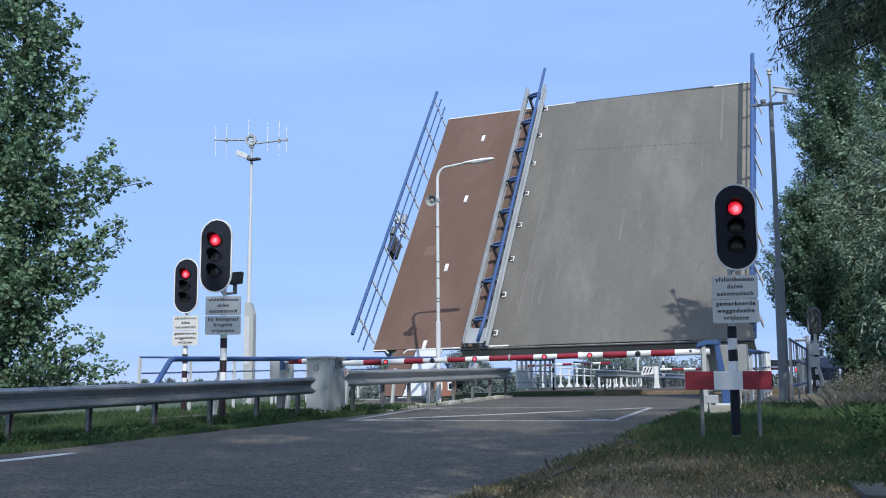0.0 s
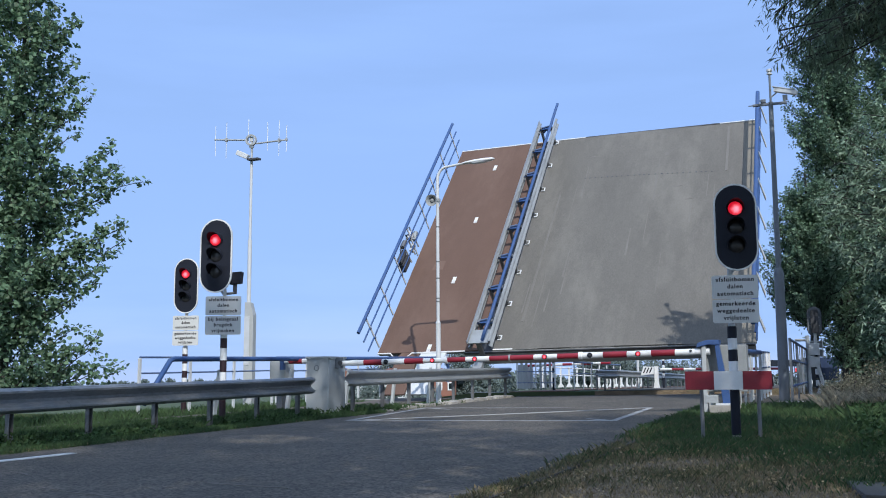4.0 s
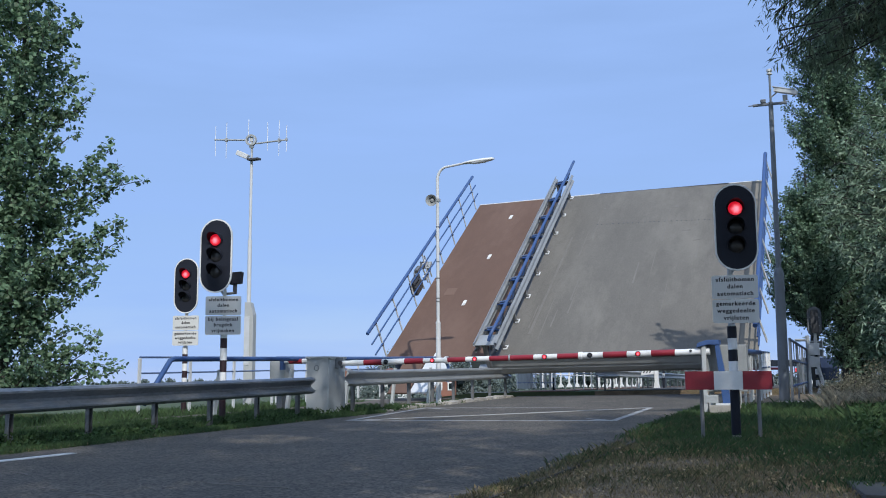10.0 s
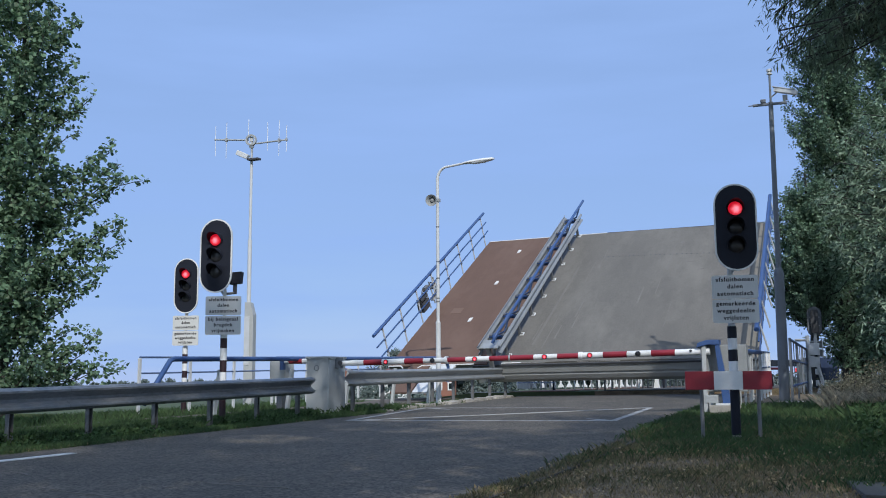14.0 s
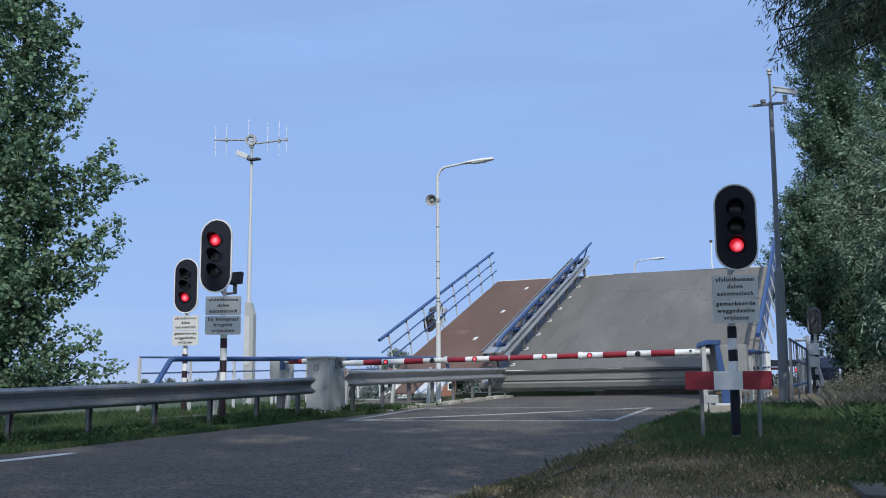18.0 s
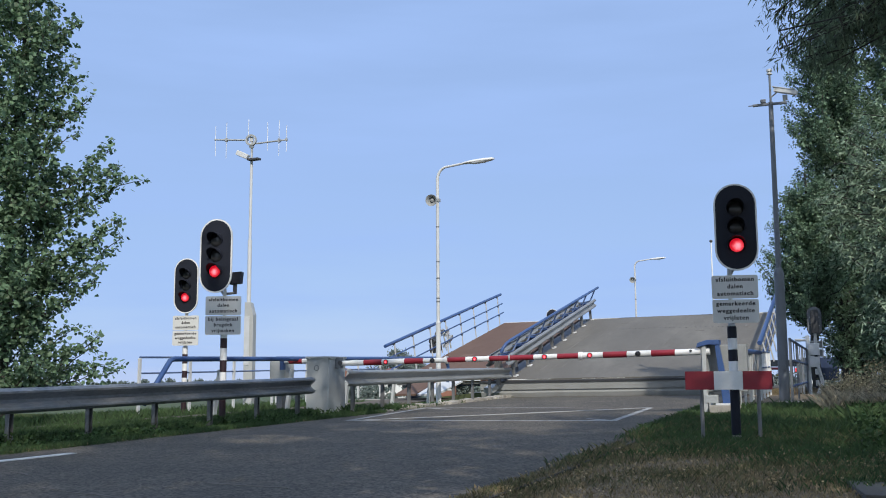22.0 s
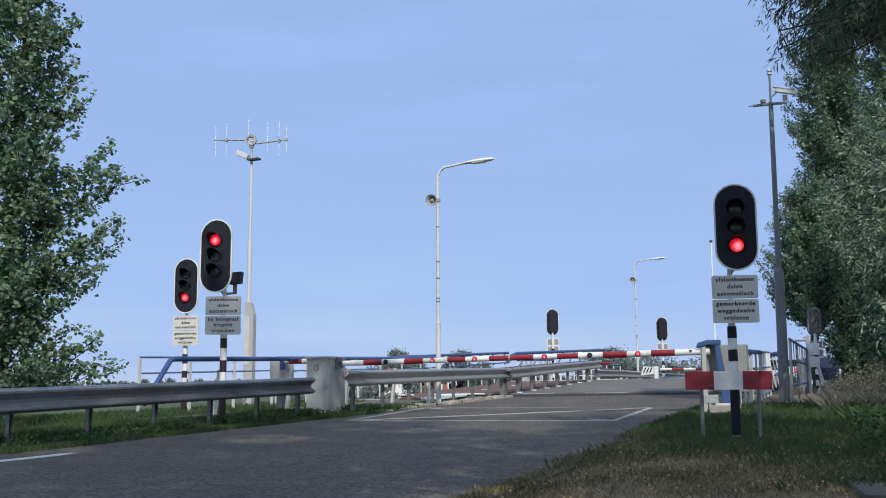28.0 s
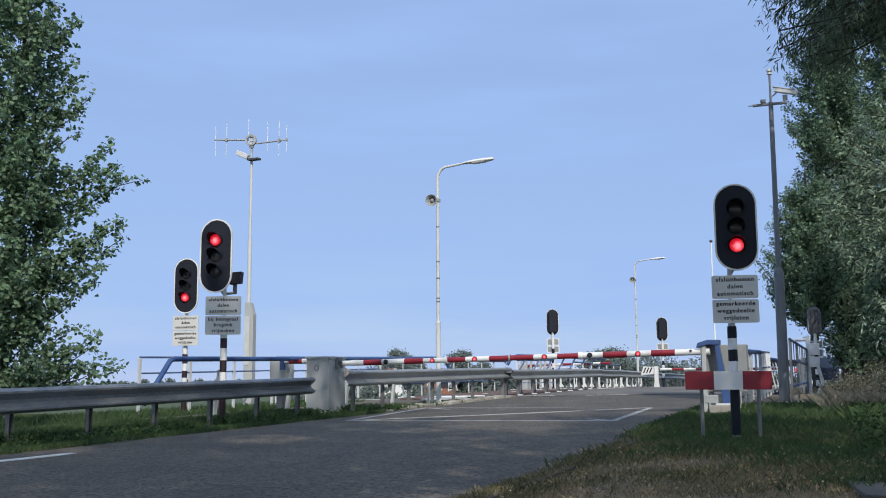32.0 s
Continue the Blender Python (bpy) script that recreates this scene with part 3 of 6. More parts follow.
# tail of the cycle path, behind the leaf's joint
g = Geo().prism([(-3.0, 0.5), (-2.38, 0.5), (-2.38, V0 - 0.01), (-2.95, V0 - 0.01), (-3.05, V0 - 0.25)], 0.05, pose(0, 0, -0.035))
part("tail_plate", g, BROWN, leaf, "brown tail plate of the cycle path")
g = Geo().prism([(-2.33, 0.5), (-1.72, 0.5), (-1.55, V0 - 0.01), (-2.33, V0 - 0.01)], 0.05, pose(0, 0, -0.035))
part("tail_plate", g, LIGHTGREY, leaf, "pale steel tail plate")
for u0, u1 in ((-3.71, -3.2), (-2.62, -1.0)):
    g = Geo().tube([(u0, V0 - 0.02, 0.022), (u1 - 0.1, V0 - 0.02, 0.022), (u1, V0 - 0.12, 0.0)] if u0 < -3 else [(u0 - 0.1, V0 - 0.14, 0.0), (u0, V0 - 0.03, 0.022), (u1, V0 - 0.02, 0.022)], 0.022, 8)
    part("edge_trim", g, WHITE, leaf, "white edge strip")
for k in range(4):
    g = Geo().box(0, 0, 0, 0.11, 0.30, 0.012)
    part("dash", g, PAINT, leaf, "white centre dash", at=pose(-2.13, 5.183 + 3.0 * (k - 1) if k else V0 + 0.14, 0.024))
g = Geo().box((U[0] + 0.95) / 2, V1 + 0.02, 0.0, 0.95 - U[0], 0.05, 0.07)
part("end_trim", g, LIGHTGREY, leaf, "pale steel edge at the free end", bevel=0.006)
for a, b, m in ((0.96, 5.5, DARK), (5.51, 6.78, LIGHTGREY)):
    g = Geo().prism([(a, far_edge(a) - 0.002), (b, far_edge(b) - 0.002), (b, far_edge(b) + 0.045), (a, far_edge(a) + 0.045)], 0.06, pose(0, 0, -0.03))
    part("end_trim", g, m, leaf, "tarred steel edge" if m is DARK else "pale steel edge at the free end")
for a, b in ((U[2], 1.1), (2.0, 3.2)):
    g = Geo().box((a + b) / 2, V0 + 0.02, 0.012, b - a, 0.045, 0.006)
    part("edge_trim", g, WHITE, leaf, "white edge strip")
# end plate and main girders
ACROSS = Matrix(((0, 0, 1, 0), (1, 0, 0, 0), (0, 1, 0, 0), (0, 0, 0, 1)))
prof = [(V0 - 0.02, -0.02), (V0 - 0.045, -0.04), (V0 - 0.045, -0.27), (V0 - 0.01, -0.28), (V0 + 0.04, -0.26), (V0 + 0.04, -0.02)]
g = Geo().prism(prof[::-1], U[3] - U[1], pose(U[1], 0, 0) @ ACROSS)
part("end_plate", g, ENDPLATE, leaf, "grey steel end plate", bevel=0.006)
prof = [(V0 + 0.0, -0.275), (V0 - 0.03, -0.36), (V0 + 0.0, -0.50), (V0 + 0.09, -0.62), (V0 + 0.20, -0.68), (V0 + 0.24, -0.66), (V0 + 0.12, -0.58), (V0 + 0.05, -0.48), (V0 + 0.04, -0.28)]
g = Geo().prism(prof[::-1], U[3] - U[1], pose(U[1], 0, 0) @ ACROSS)
part("curved_plate", g, ENDPLATE, leaf, "curved grey steel skirt under the deck")
# seal made tall so its dark face stands for the shaded step
part("rubber_seal", Geo().box((U[1] + U[3]) / 2, V0 - 0.05, -0.035, U[3] - U[1], 0.04, 0.06), DARK, leaf, "dark joint seal that draws the shaded step", bevel=0.006)
# a row of bolt heads and worn streaks across the road deck
bolt = mesh_of("bolt_head", Geo().lathe([(0.028, 0.0), (0.028, 0.008), (0.018, 0.012)], 8), DARK)
for i in range(24):
    part("bolt_head", bolt, DARK, leaf, at=pose(1.3 + 0.178 * i + 0.03 * math.sin(i * 5.1), 9.98 - 0.0125 * i, 0.028 - 0.035 * ((1.3 + 0.178 * i - 2.7) / 3.1) ** 2 + 0.004))
part("filler_strip", Geo().prism([(5.765, 9.67), (5.835, 9.67), (5.85, 12.2), (5.77, 12.2)], 0.008, pose(0, 0, -0.001)), SCRAPE, leaf, "pale worn filler strip")
part("filler_strip", Geo().prism([(0.42, 3.2), (0.50, 3.2), (0.60, 9.2), (0.54, 9.2)], 0.008, pose(0, 0, 0.014)), SCRAPE, leaf, "pale worn filler strip")
part("repair_patch", Geo().box(-2.84, 5.95, 0.0205, 0.36, 0.42, 0.006), PATCH, leaf, "paler repair patch on the cycle path")
for u, v, a, b in ((4.35, 9.06, 0.30, 0.05), (4.75, 8.35, 0.22, 0.05), (3.9, 10.9, 0.12, 0.2), (1.4, 11.2, 0.2, 0.04)):
    part("scuff", Geo().box(u, v, 0.0395 - 0.035 * ((u - 2.7) / 3.1) ** 2 - 0.0025, a, b, 0.006, pose(0, 0, 0, 0, 0, 8)), SCRAPE, leaf, "pale scuff on the asphalt")
# faint scrapes that traffic and snow ploughs have left
rw = random.Random(31)
for i in range(16):
    u, v, ln, w = rw.uniform(0.3, 5.5), rw.uniform(2.8, 9.5), rw.uniform(0.5, 2.4), rw.uniform(0.01, 0.03)
    zz = 0.0385 - 0.035 * ((u - 2.7) / 3.1) ** 2
    part("scrape", Geo().prism([(u - w, v), (u + w, v), (u + w * 0.4 + 0.02, v + ln), (u - w * 0.4 + 0.02, v + ln)], 0.004, pose(0, 0, zz - 0.003)), SCRAPE, leaf, "pale scrape on the asphalt")
for u in (U[0] + 0.2, -0.6, 1.9, 4.2, 6.5):
    g = Geo().prism([(V0 + 0.15, -0.09), (V1 - 0.05, -0.09), (V1 - 0.05, -0.35), (V0 + 2.5, -0.85), (V0 + 0.15, -0.62)], 0.03,
                    pose(u, 0, 0) @ Matrix(((0, 0, 1, 0), (1, 0, 0, 0), (0, 1, 0, 0), (0, 0, 0, 1))))
    part("girder", g, SOFTBLUE, leaf, "blue steel main girder")
for i in range(7):
    v = V0 + 0.9 + 1.4 * i
    g = Geo().box((U[0] + U[3]) / 2, v, -0.22, U[3] - U[0] - 0.3, 0.02, 0.25)
    part("cross_beam", g, SOFTBLUE, leaf)
# median strip: a double guardrail with blue ties, struts and a handrail over it
g = Geo().box(-0.39, (V0 + V1) / 2, -0.03, 0.44, V1 - V0, 0.03)
part("median_plate", g, DARK, leaf, "dark steel plate between the guardrails")
part("guardrail_beam", Geo().sweep(WPROF, (-0.045, 1.70, 0.46), (-0.045, V1 + 0.30, 0.46)), BEAMSUN, leaf, "galvanised guardrail beam")
part("guardrail_beam", Geo().sweep(WPROF, (-0.575, 1.70, 0.46), (-0.575, V1 + 0.30, 0.46), -1.0), BEAMSUN, leaf, "galvanised guardrail beam")
for i in range(8):
    v = V0 + 0.45 + 1.40 * i
    part("guardrail_post", Geo().box(-0.13, v, 0.36, 0.08, 0.10, 0.72), GALVDARK, leaf, bevel=0.006)
    part("guardrail_post", Geo().box(-0.50, v, 0.36, 0.07, 0.10, 0.72), GALVDARK, leaf, bevel=0.006)
    g = Geo().box(-0.02, v, 0.035, 0.025, 0.19, 0.03).box(-0.07, v - 0.08, 0.035, 0.10, 0.025, 0.03).box(-0.07, v + 0.08, 0.035, 0.10, 0.025, 0.03)
    part("foot_bracket", g, WHITE, leaf, "white open foot bracket")
    tie = part("cross_tie", Geo().box(-0.315, v, 0.66, 0.46, 0.11, 0.035).box(-0.315, v + 0.05, 0.60, 0.46, 0.012, 0.12), BLUE, leaf, "blue cross tie between the beams")
    part("tie_gusset", Geo().prism([(-0.5, 0.58), (-0.3, 0.58), (-0.5, 0.42)], 0.02, pose(0, v + 0.04, 0, 90, 0, 0)), SOFTBLUE, tie)
    g = Geo().tube([(-0.46, v + 0.02, 0.70), (-0.20, v + 0.06, 0.72), (-0.10, v + 0.10, 0.76), (0.05, v + 0.42, 1.17)], 0.028, 8)
    part("handrail_brace", g, SOFTBLUE, leaf, smooth=True)
g = Geo().tube([(-0.12, 1.60, 0.90), (-0.06, 1.63, 1.02), (0.0, 1.76, 1.12), (0.05, 2.08, 1.17), (0.085, V1 + 0.60, 1.17)], 0.046, 10)
part("handrail", g, BLUE, leaf, "blue steel handrail", smooth=True)
part("end_cap", Geo().box(-0.31, 1.93, 0.70, 0.56, 0.50, 0.03).box(-0.31, 2.18, 0.66, 0.56, 0.03, 0.10), CHANNEL, leaf, "grey cap plate at the guardrail's end", bevel=0.006)
part("end_post", Geo().box(-0.33, 1.74, 0.32, 0.12, 0.10, 0.74), GALVDARK, leaf, "grey end post", bevel=0.01)
part("foot_block", Geo().box(-0.52, V0 - 0.5, -0.12, 0.26, 0.5, 0.16), CHANNEL, leaf, bevel=0.01)


def leaf_railing(u, label, v0, v1, lean, rails, splay=0.0):
    """A railing along an edge of the leaf: posts with rails of their own height."""
    r = part("railing", Geo().tube([(u, v0, rails[0][0]), (u, v1, rails[0][0])], rails[0][1], 10), BLUE, leaf, label, smooth=True)
    for h, rad in rails[1:]:
        part("rail", Geo().tube([(u + lean * (1.16 - h), v0 + 0.03, h), (u + lean * (1.16 - h), v1 + 0.06, h)], rad, 8), BLUE, r, smooth=True)
    n = 8
    for i in range(n):
        v = v0 + 0.62 + (v1 - v0 - 1.1) * i / (n - 1)
        if splay:
            foot = u + splay
            g = Geo().prism([(0, 0), (0, 0.16), (rails[0][0], 0.09), (rails[0][0], 0.02)], 0.03, Matrix(((-splay / rails[0][0], 0, 1, foot), (0, 1, 0, v - 0.05), (1, 0, 0, 0), (0, 0, 0, 1))))
        else:
            g = Geo().box(u + lean * 0.55, v, 0.53, 0.025, 0.06, 1.12)
        post = part("post", g, LIGHTGREY, r, bevel=0.004)
        for h, rad in rails:
            part("clamp", Geo().box(u + lean * (1.16 - h), v, h - rad - 0.02, 0.05, 0.07, 0.045), SLATE, post)
    return r


leaf_railing(-3.79, "blue railing with pale posts along the cycle path", 1.775, 12.65, 0.03, [(1.166, 0.05), (0.78, 0.024), (0.42, 0.024)])
leaf_railing(6.79, "blue railing with broad pale posts along the road edge", 1.85, 12.62, 0.03, [(0.90, 0.062), (0.55, 0.022), (0.28, 0.022)], 0.17)
# small machinery cabinet with brackets, carried outside the cycle railing
mc = part("drive_unit", Geo().box(-3.88, 5.75, 0.36, 0.22, 0.55, 0.30), DARK, leaf, "dark lock drive on galvanised brackets", bevel=0.02)
part("motor", Geo().tube([(-3.88, 5.45, 0.62), (-3.88, 6.0, 0.62)], 0.10, 12), DARK, mc, smooth=True)
for dv, dw, mm in ((-0.15, 0.80, GALVDARK), (0.30, 0.30, LIGHTGREY), (0.45, 0.66, LIGHTGREY), (0.75, 0.42, GALV)):
    part("bracket", Geo().box(-3.86, 6.3 + dv, dw, 0.12, 0.32, 0.14, pose(0, 0, 0, 20 * dv, 0, 0)), mm, mc, bevel=0.012)
for dv in (-0.2, 0.2, 0.6):
    part("arm", Geo().tube([(-3.80, 6.3 + dv, 0.1), (-3.92, 6.3 + dv + 0.1, 0.85)], 0.025, 6), GALV, mc)
for c, r in ((6.05, 0.24), (6.62, 0.18)):
    part("hose", Geo().tube([(-3.9, c + r * math.cos(a * 0.45), 0.62 + r * math.sin(a * 0.45)) for a in range(8)], 0.02, 6), DARK, mc, "looped black hose", smooth=True)


# ---- traffic signals ----
def zebra(parent, x, y, z0, z1, r, bands, n=14):
    """A round post in black and white bands, each a piece of its own, from its foot up."""
    z = z0
    for h, m in bands:
        e = min(z1, z + h)
        part("band", Geo().lathe([(r, z), (r, e - 0.0005)], n), m, parent, smooth=True, at=pose(x, y, 0))
        z = e


LAMP_UP, LAMP_DOWN = 0.235, -0.235
lit_lamps = {}


def signal(at, label, key, lines, post_top, bands, sign_dx=0.0, scale=1.0, lit=True, turn_signs=0.0, head_dx=0.0, post_dx=0.0, head_z=2.45, sign_z=1.68, plate=1.0):
    t = thing("traffic_signal", label, "traffic signal", "bridge signals", at=at)
    s = scale
    head = part("backboard", Geo().prism(stadium(0.49 * s, 1.075 * s, 12), 0.02, FACE), BLACK, t, "black oval backboard", at=pose(head_dx, 0, head_z))
    part("border", ring(stadium(0.525 * s, 1.11 * s, 12), stadium(0.485 * s, 1.07 * s, 12), 0.028, FACE), WHITE, head, "white border", at=pose(0, 0.002, 0))
    part("lamp_case", Geo().prism(rounded(0.27 * s, 0.80 * s, 0.05), 0.16, FACE), BLACK, head, bevel=0.01, at=pose(0, 0.18, 0))
    for i, dz in enumerate((LAMP_UP, 0.0, LAMP_DOWN)):
        m = pose(0, -0.022, dz * s, 90, 0, 0)
        part("lens", Geo().lathe([(0.098 * s, 0), (0.09 * s, 0.012), (0.06 * s, 0.026), (0.02 * s, 0.032)], 20), LENS, head, "dark unlit lens", smooth=True, at=m)
        # hood over the lens, open below
        g = Geo()
        n = 14
        for k in range(n + 1):
            a = radians(-20 + 220 * k / n)
            ln = 0.05 + 0.15 * max(0.0, math.sin(a)) ** 0.7
            for rr, d in ((0.112, 0.0), (0.112, ln), (0.105, ln), (0.105, 0.0)):
                g.v.append((rr * s * math.cos(a), -0.02 - d, dz * s + rr * s * math.sin(a)))
        g.f = [(4 * k + j, 4 * k + 4 + j, 4 * k + 4 + (j + 1) % 4, 4 * k + (j + 1) % 4) for k in range(n) for j in range(4)]
        part("hood", g, BLACK, head, smooth=True)
    if lit:
        lamp = part("lit_lamp", Geo().lathe([(0.088 * s, -0.004), (0.084 * s, 0.014), (0.072 * s, 0.024), (0.05 * s, 0.032), (0.03 * s, 0.037), (0.001, 0.040)], 22), LIT, t, "glowing red lamp", smooth=True)
        lit_lamps[key] = (lamp, head_dx, head_z, s)
    # signs under the head
    y = -0.075
    for j, words in enumerate(lines):
        q = s * plate
        zc = sign_z - 0.302 * q * j
        pl = part("sign", Geo().prism(rounded(0.555 * q, 0.292 * q, 0.025), 0.016, FACE), SIGN, t, "white text sign with black lettering", at=pose(sign_dx, y, zc, 0, 0, turn_signs))
        for i, wd in enumerate(words):
            lettering(wd, 0.074 * q, INK, pl, pose(0, -0.0172, (0.070 - 0.088 * i) * q, 90, 0, 0))
        part("sign_bracket", Geo().box(0, 0.03, 0, 0.16, 0.04, 0.03), GALV, pl)
    r = 0.057
    zebra(t, post_dx, 0.02, -0.35, post_top, r, bands)
    part("post_cap", Geo().lathe([(r * 0.8, post_top), (r * 0.75, post_top + 0.05), (0.03, post_top + 0.07), (0.025, head_z - 0.5 * s)], 12), GALV, t, smooth=True, at=pose(post_dx, 0.03, 0))
    part("head_bracket", Geo().tube([(post_dx, 0.05, head_z - 0.62 * s), (head_dx, 0.12, head_z - 0.45 * s), (head_dx, 0.12, head_z + 0.3)], 0.022, 8), GALV, t)
    return t


TXT_A = [["afsluitbomen", "dalen", "automatisch"], ["gemarkeerde", "weggedeelte", "vrijlaten"]]
TXT_B = [["afsluitbomen", "dalen", "automatisch"], ["bij belsignaal", "brugdek", "vrijmaken"]]
signal(pose(-1.19, 12.46, 0.12, 0, 0, 10), "black bridge signal, one red lamp lit, two text signs", "right", TXT_A, 1.30, [(0.31, WORN), (0.777, BLACK), (0.128, WHITE), (0.145, BLACK), (0.14, WHITE), (0.155, BLACK), (0.2, WHITE)],
       head_z=2.55, sign_z=1.785, head_dx=0.03, sign_dx=-0.02, post_dx=-0.07)
signal(pose(-9.66, 13.55, 0.12, 0, 0, 8), "tall black bridge signal with text signs on banded post", "left", TXT_B, 1.45, [(0.94, MAROON), (0.19, WHITE), (0.2, MAROON), (0.2, WHITE), (0.17, MAROON), (0.2, WHITE)],
       scale=1.15, head_z=2.76, sign_z=1.895, head_dx=-0.165, sign_dx=0.03, turn_signs=12, plate=0.95)
signal(pose(-12.97, 16.82, 0.1, 0, 0, 10), "black bridge signal beside the cycle path, lamp lit", "cycle", TXT_A, 1.35, [(0.9, MAROON), (0.15, WHITE), (0.15, MAROON), (0.15, WHITE), (0.2, MAROON), (0.2, WHITE)],
       head_z=2.665, sign_z=1.86, scale=1.07, sign_dx=0.05)


# ---- barrier on the near side ----
BY = 16.95
house = thing("barrier_housing", "pale grey steel barrier housing in the grass verge", "barrier housing", at=pose(-9.60, 16.97, 0.10))
part("body", Geo().box(0, 0, 0.53, 0.50, 0.70, 1.08), GREY, house, bevel=0.02)
part("lid", Geo().box(0, 0, 1.085, 0.54, 0.74, 0.045), GREY, house, bevel=0.012)
part("plinth", Geo().box(0, 0, -0.06, 0.58, 0.78, 0.14), CONCRETE, house, bevel=0.02)
part("lock_ring", ring([(0.055 * math.cos(a * math.pi / 8), 0.055 * math.sin(a * math.pi / 8)) for a in range(16)], [(0.044 * math.cos(a * math.pi / 8), 0.044 * math.sin(a * math.pi / 8)) for a in range(16)], 0.01, pose(-0.02, -0.35, 0.88, 90, 0, 0)), SLATE, house)
hb = part("boom_hub", Geo().box(0.30, -0.02, 0.98, 0.12, 0.13, 0.22), SLATE, house, bevel=0.015)
part("hub_bolt", Geo().tube([(0.36, -0.10, 0.98), (0.36, 0.06, 0.98)], 0.045, 12), DARK, hb)

boom = thing("barrier_boom", "lowered red and white barrier boom with red lamps", "barrier boom", at=pose(0, BY, -0.018) @ Matrix.Scale(1.021, 4))
stripes = [(-8.85, -8.55, WHITE), (-8.55, -8.16, RED), (-8.16, -7.68, WHITE), (-7.68, -7.295, RED), (-7.295, -6.834, WHITE), (-6.834, -6.438, RED), (-6.438, -5.971, WHITE), (-5.971, -5.60, RED), (-5.57, -5.129, RED),
           (-5.129, -4.688, WHITE), (-4.688, -4.266, RED), (-4.266, -3.861, WHITE), (-3.861, -3.444, RED), (-3.444, -3.025, WHITE), (-3.025, -2.623, RED), (-2.623, -2.05, WHITE)]


def boom_z(x):
    return 1.07 + (x + 8.8) * 0.0187


for a, b, m in stripes:
    r = 0.056 if a < -7.3 or a > -4.3 else 0.049
    part("boom_stripe", Geo().tube([(a, 0, boom_z(a)), (b - 0.002, 0, boom_z(b))], r, 14), m, boom, smooth=True)
part("boom_joint", Geo().tube([(-5.60, 0, boom_z(-5.6)), (-5.57, 0, boom_z(-5.57))], 0.064, 14), GALV, boom)
part("collar", Geo().tube([(-4.3, 0, boom_z(-4.3)), (-4.24, 0, boom_z(-4.24))], 0.07, 14), WHITE, boom)
part("collar", Geo().tube([(-6.86, 0, boom_z(-6.86)), (-6.80, 0, boom_z(-6.80))], 0.07, 14), WHITE, boom)
part("boom_tail", Geo().tube([(-9.35, 0, boom_z(-9.35)), (-8.85, 0, boom_z(-8.85))], 0.05, 12), WHITE, boom)
part("reflector", Geo().tube([(-2.36, -0.05, boom_z(-2.36) + 0.02), (-2.36, -0.068, boom_z(-2.36) + 0.02)], 0.022, 10), DARK, boom)
BOOM_LAMPS = (-8.064, -7.098, -6.248, -4.918, -4.093, -3.248)
for x in BOOM_LAMPS:
    m = pose(x, -0.05, boom_z(x), 90, 0, 0)
    lampcase = part("boom_lamp", Geo().lathe([(0.046, 0), (0.046, 0.02), (0.037, 0.022), (0.035, 0.012)], 16), BLACK, boom, "round boom lamp", smooth=True, at=m)
    part("lens", Geo().lathe([(0.035, 0.012), (0.025, 0.02), (0.005, 0.024)], 14), LENS, lampcase)
for key, x in (("boom_a", BOOM_LAMPS[0]), ("boom_b", BOOM_LAMPS[4]), ("steady_a", BOOM_LAMPS[2]), ("steady_b", BOOM_LAMPS[3])):
    lb = part("lit_boom_lamp", Geo().lathe([(0.036, 0.018), (0.033, 0.03), (0.022, 0.036), (0.002, 0.038)], 16), BOOMLIT, boom, "glowing red boom lamp", smooth=True, at=pose(x, -0.05, boom_z(x), 90, 0, 0))
    lit_lamps[key] = lb

rest = thing("boom_rest", "grey boom rest with blue roof plate and slanted blue leg", "boom rest", at=pose(-1.99, BY, 0.13))
part("post", Geo().box(-0.20, 0.0, 0.6, 0.07, 0.14, 1.2), GREY, rest, bevel=0.01)
part("cabinet", Geo().box(0.10, 0.32, 0.79, 0.76, 0.34, 0.80), CABINET, rest, "grey control cabinet", bevel=0.02)
part("roof_plate", Geo().prism([(-0.32, 1.14), (-0.30, 1.22), (-0.14, 1.27), (0.06, 1.27), (0.06, 1.19), (-0.12, 1.19)], 0.30, pose(0, 0.2, 0, 90, 0, 0)), BLUE, rest, "blue roof plate", bevel=0.008)
part("slanted_leg", Geo().prism([(-0.02, 1.25), (0.05, 1.25), (0.225, 0.19), (0.085, 0.19)], 0.10, pose(0, 0.02, 0, 90, 0, 0)), BLUE, rest, "slanted blue leg", bevel=0.008)
part("slanted_leg", Geo().prism([(-0.10, 1.25), (-0.02, 1.25), (-0.12, 0.1), (-0.2, 0.1)], 0.05, pose(0, 0.3, 0, 90, 0, 0)), GREY, rest, bevel=0.008)
part("foot_plate", Geo().box(0.14, -0.02, 0.185, 0.34, 0.26, 0.03), LIGHTGREY, rest, bevel=0.006)
part("cable_box", Geo().box(-0.10, -0.02, 0.27, 0.22, 0.12, 0.14), GALV, rest, bevel=0.012)
part("plinth", Geo().box(0.1, 0.12, 0.0, 0.46, 0.62, 0.34), CONCRETE, rest, bevel=0.02)
part("fork", Geo().tube([(-0.24, -0.06, 1.13), (-0.24, -0.06, 1.0), (-0.24, 0.06, 1.0), (-0.24, 0.06, 1.13)], 0.012, 6), GALVDARK, rest)

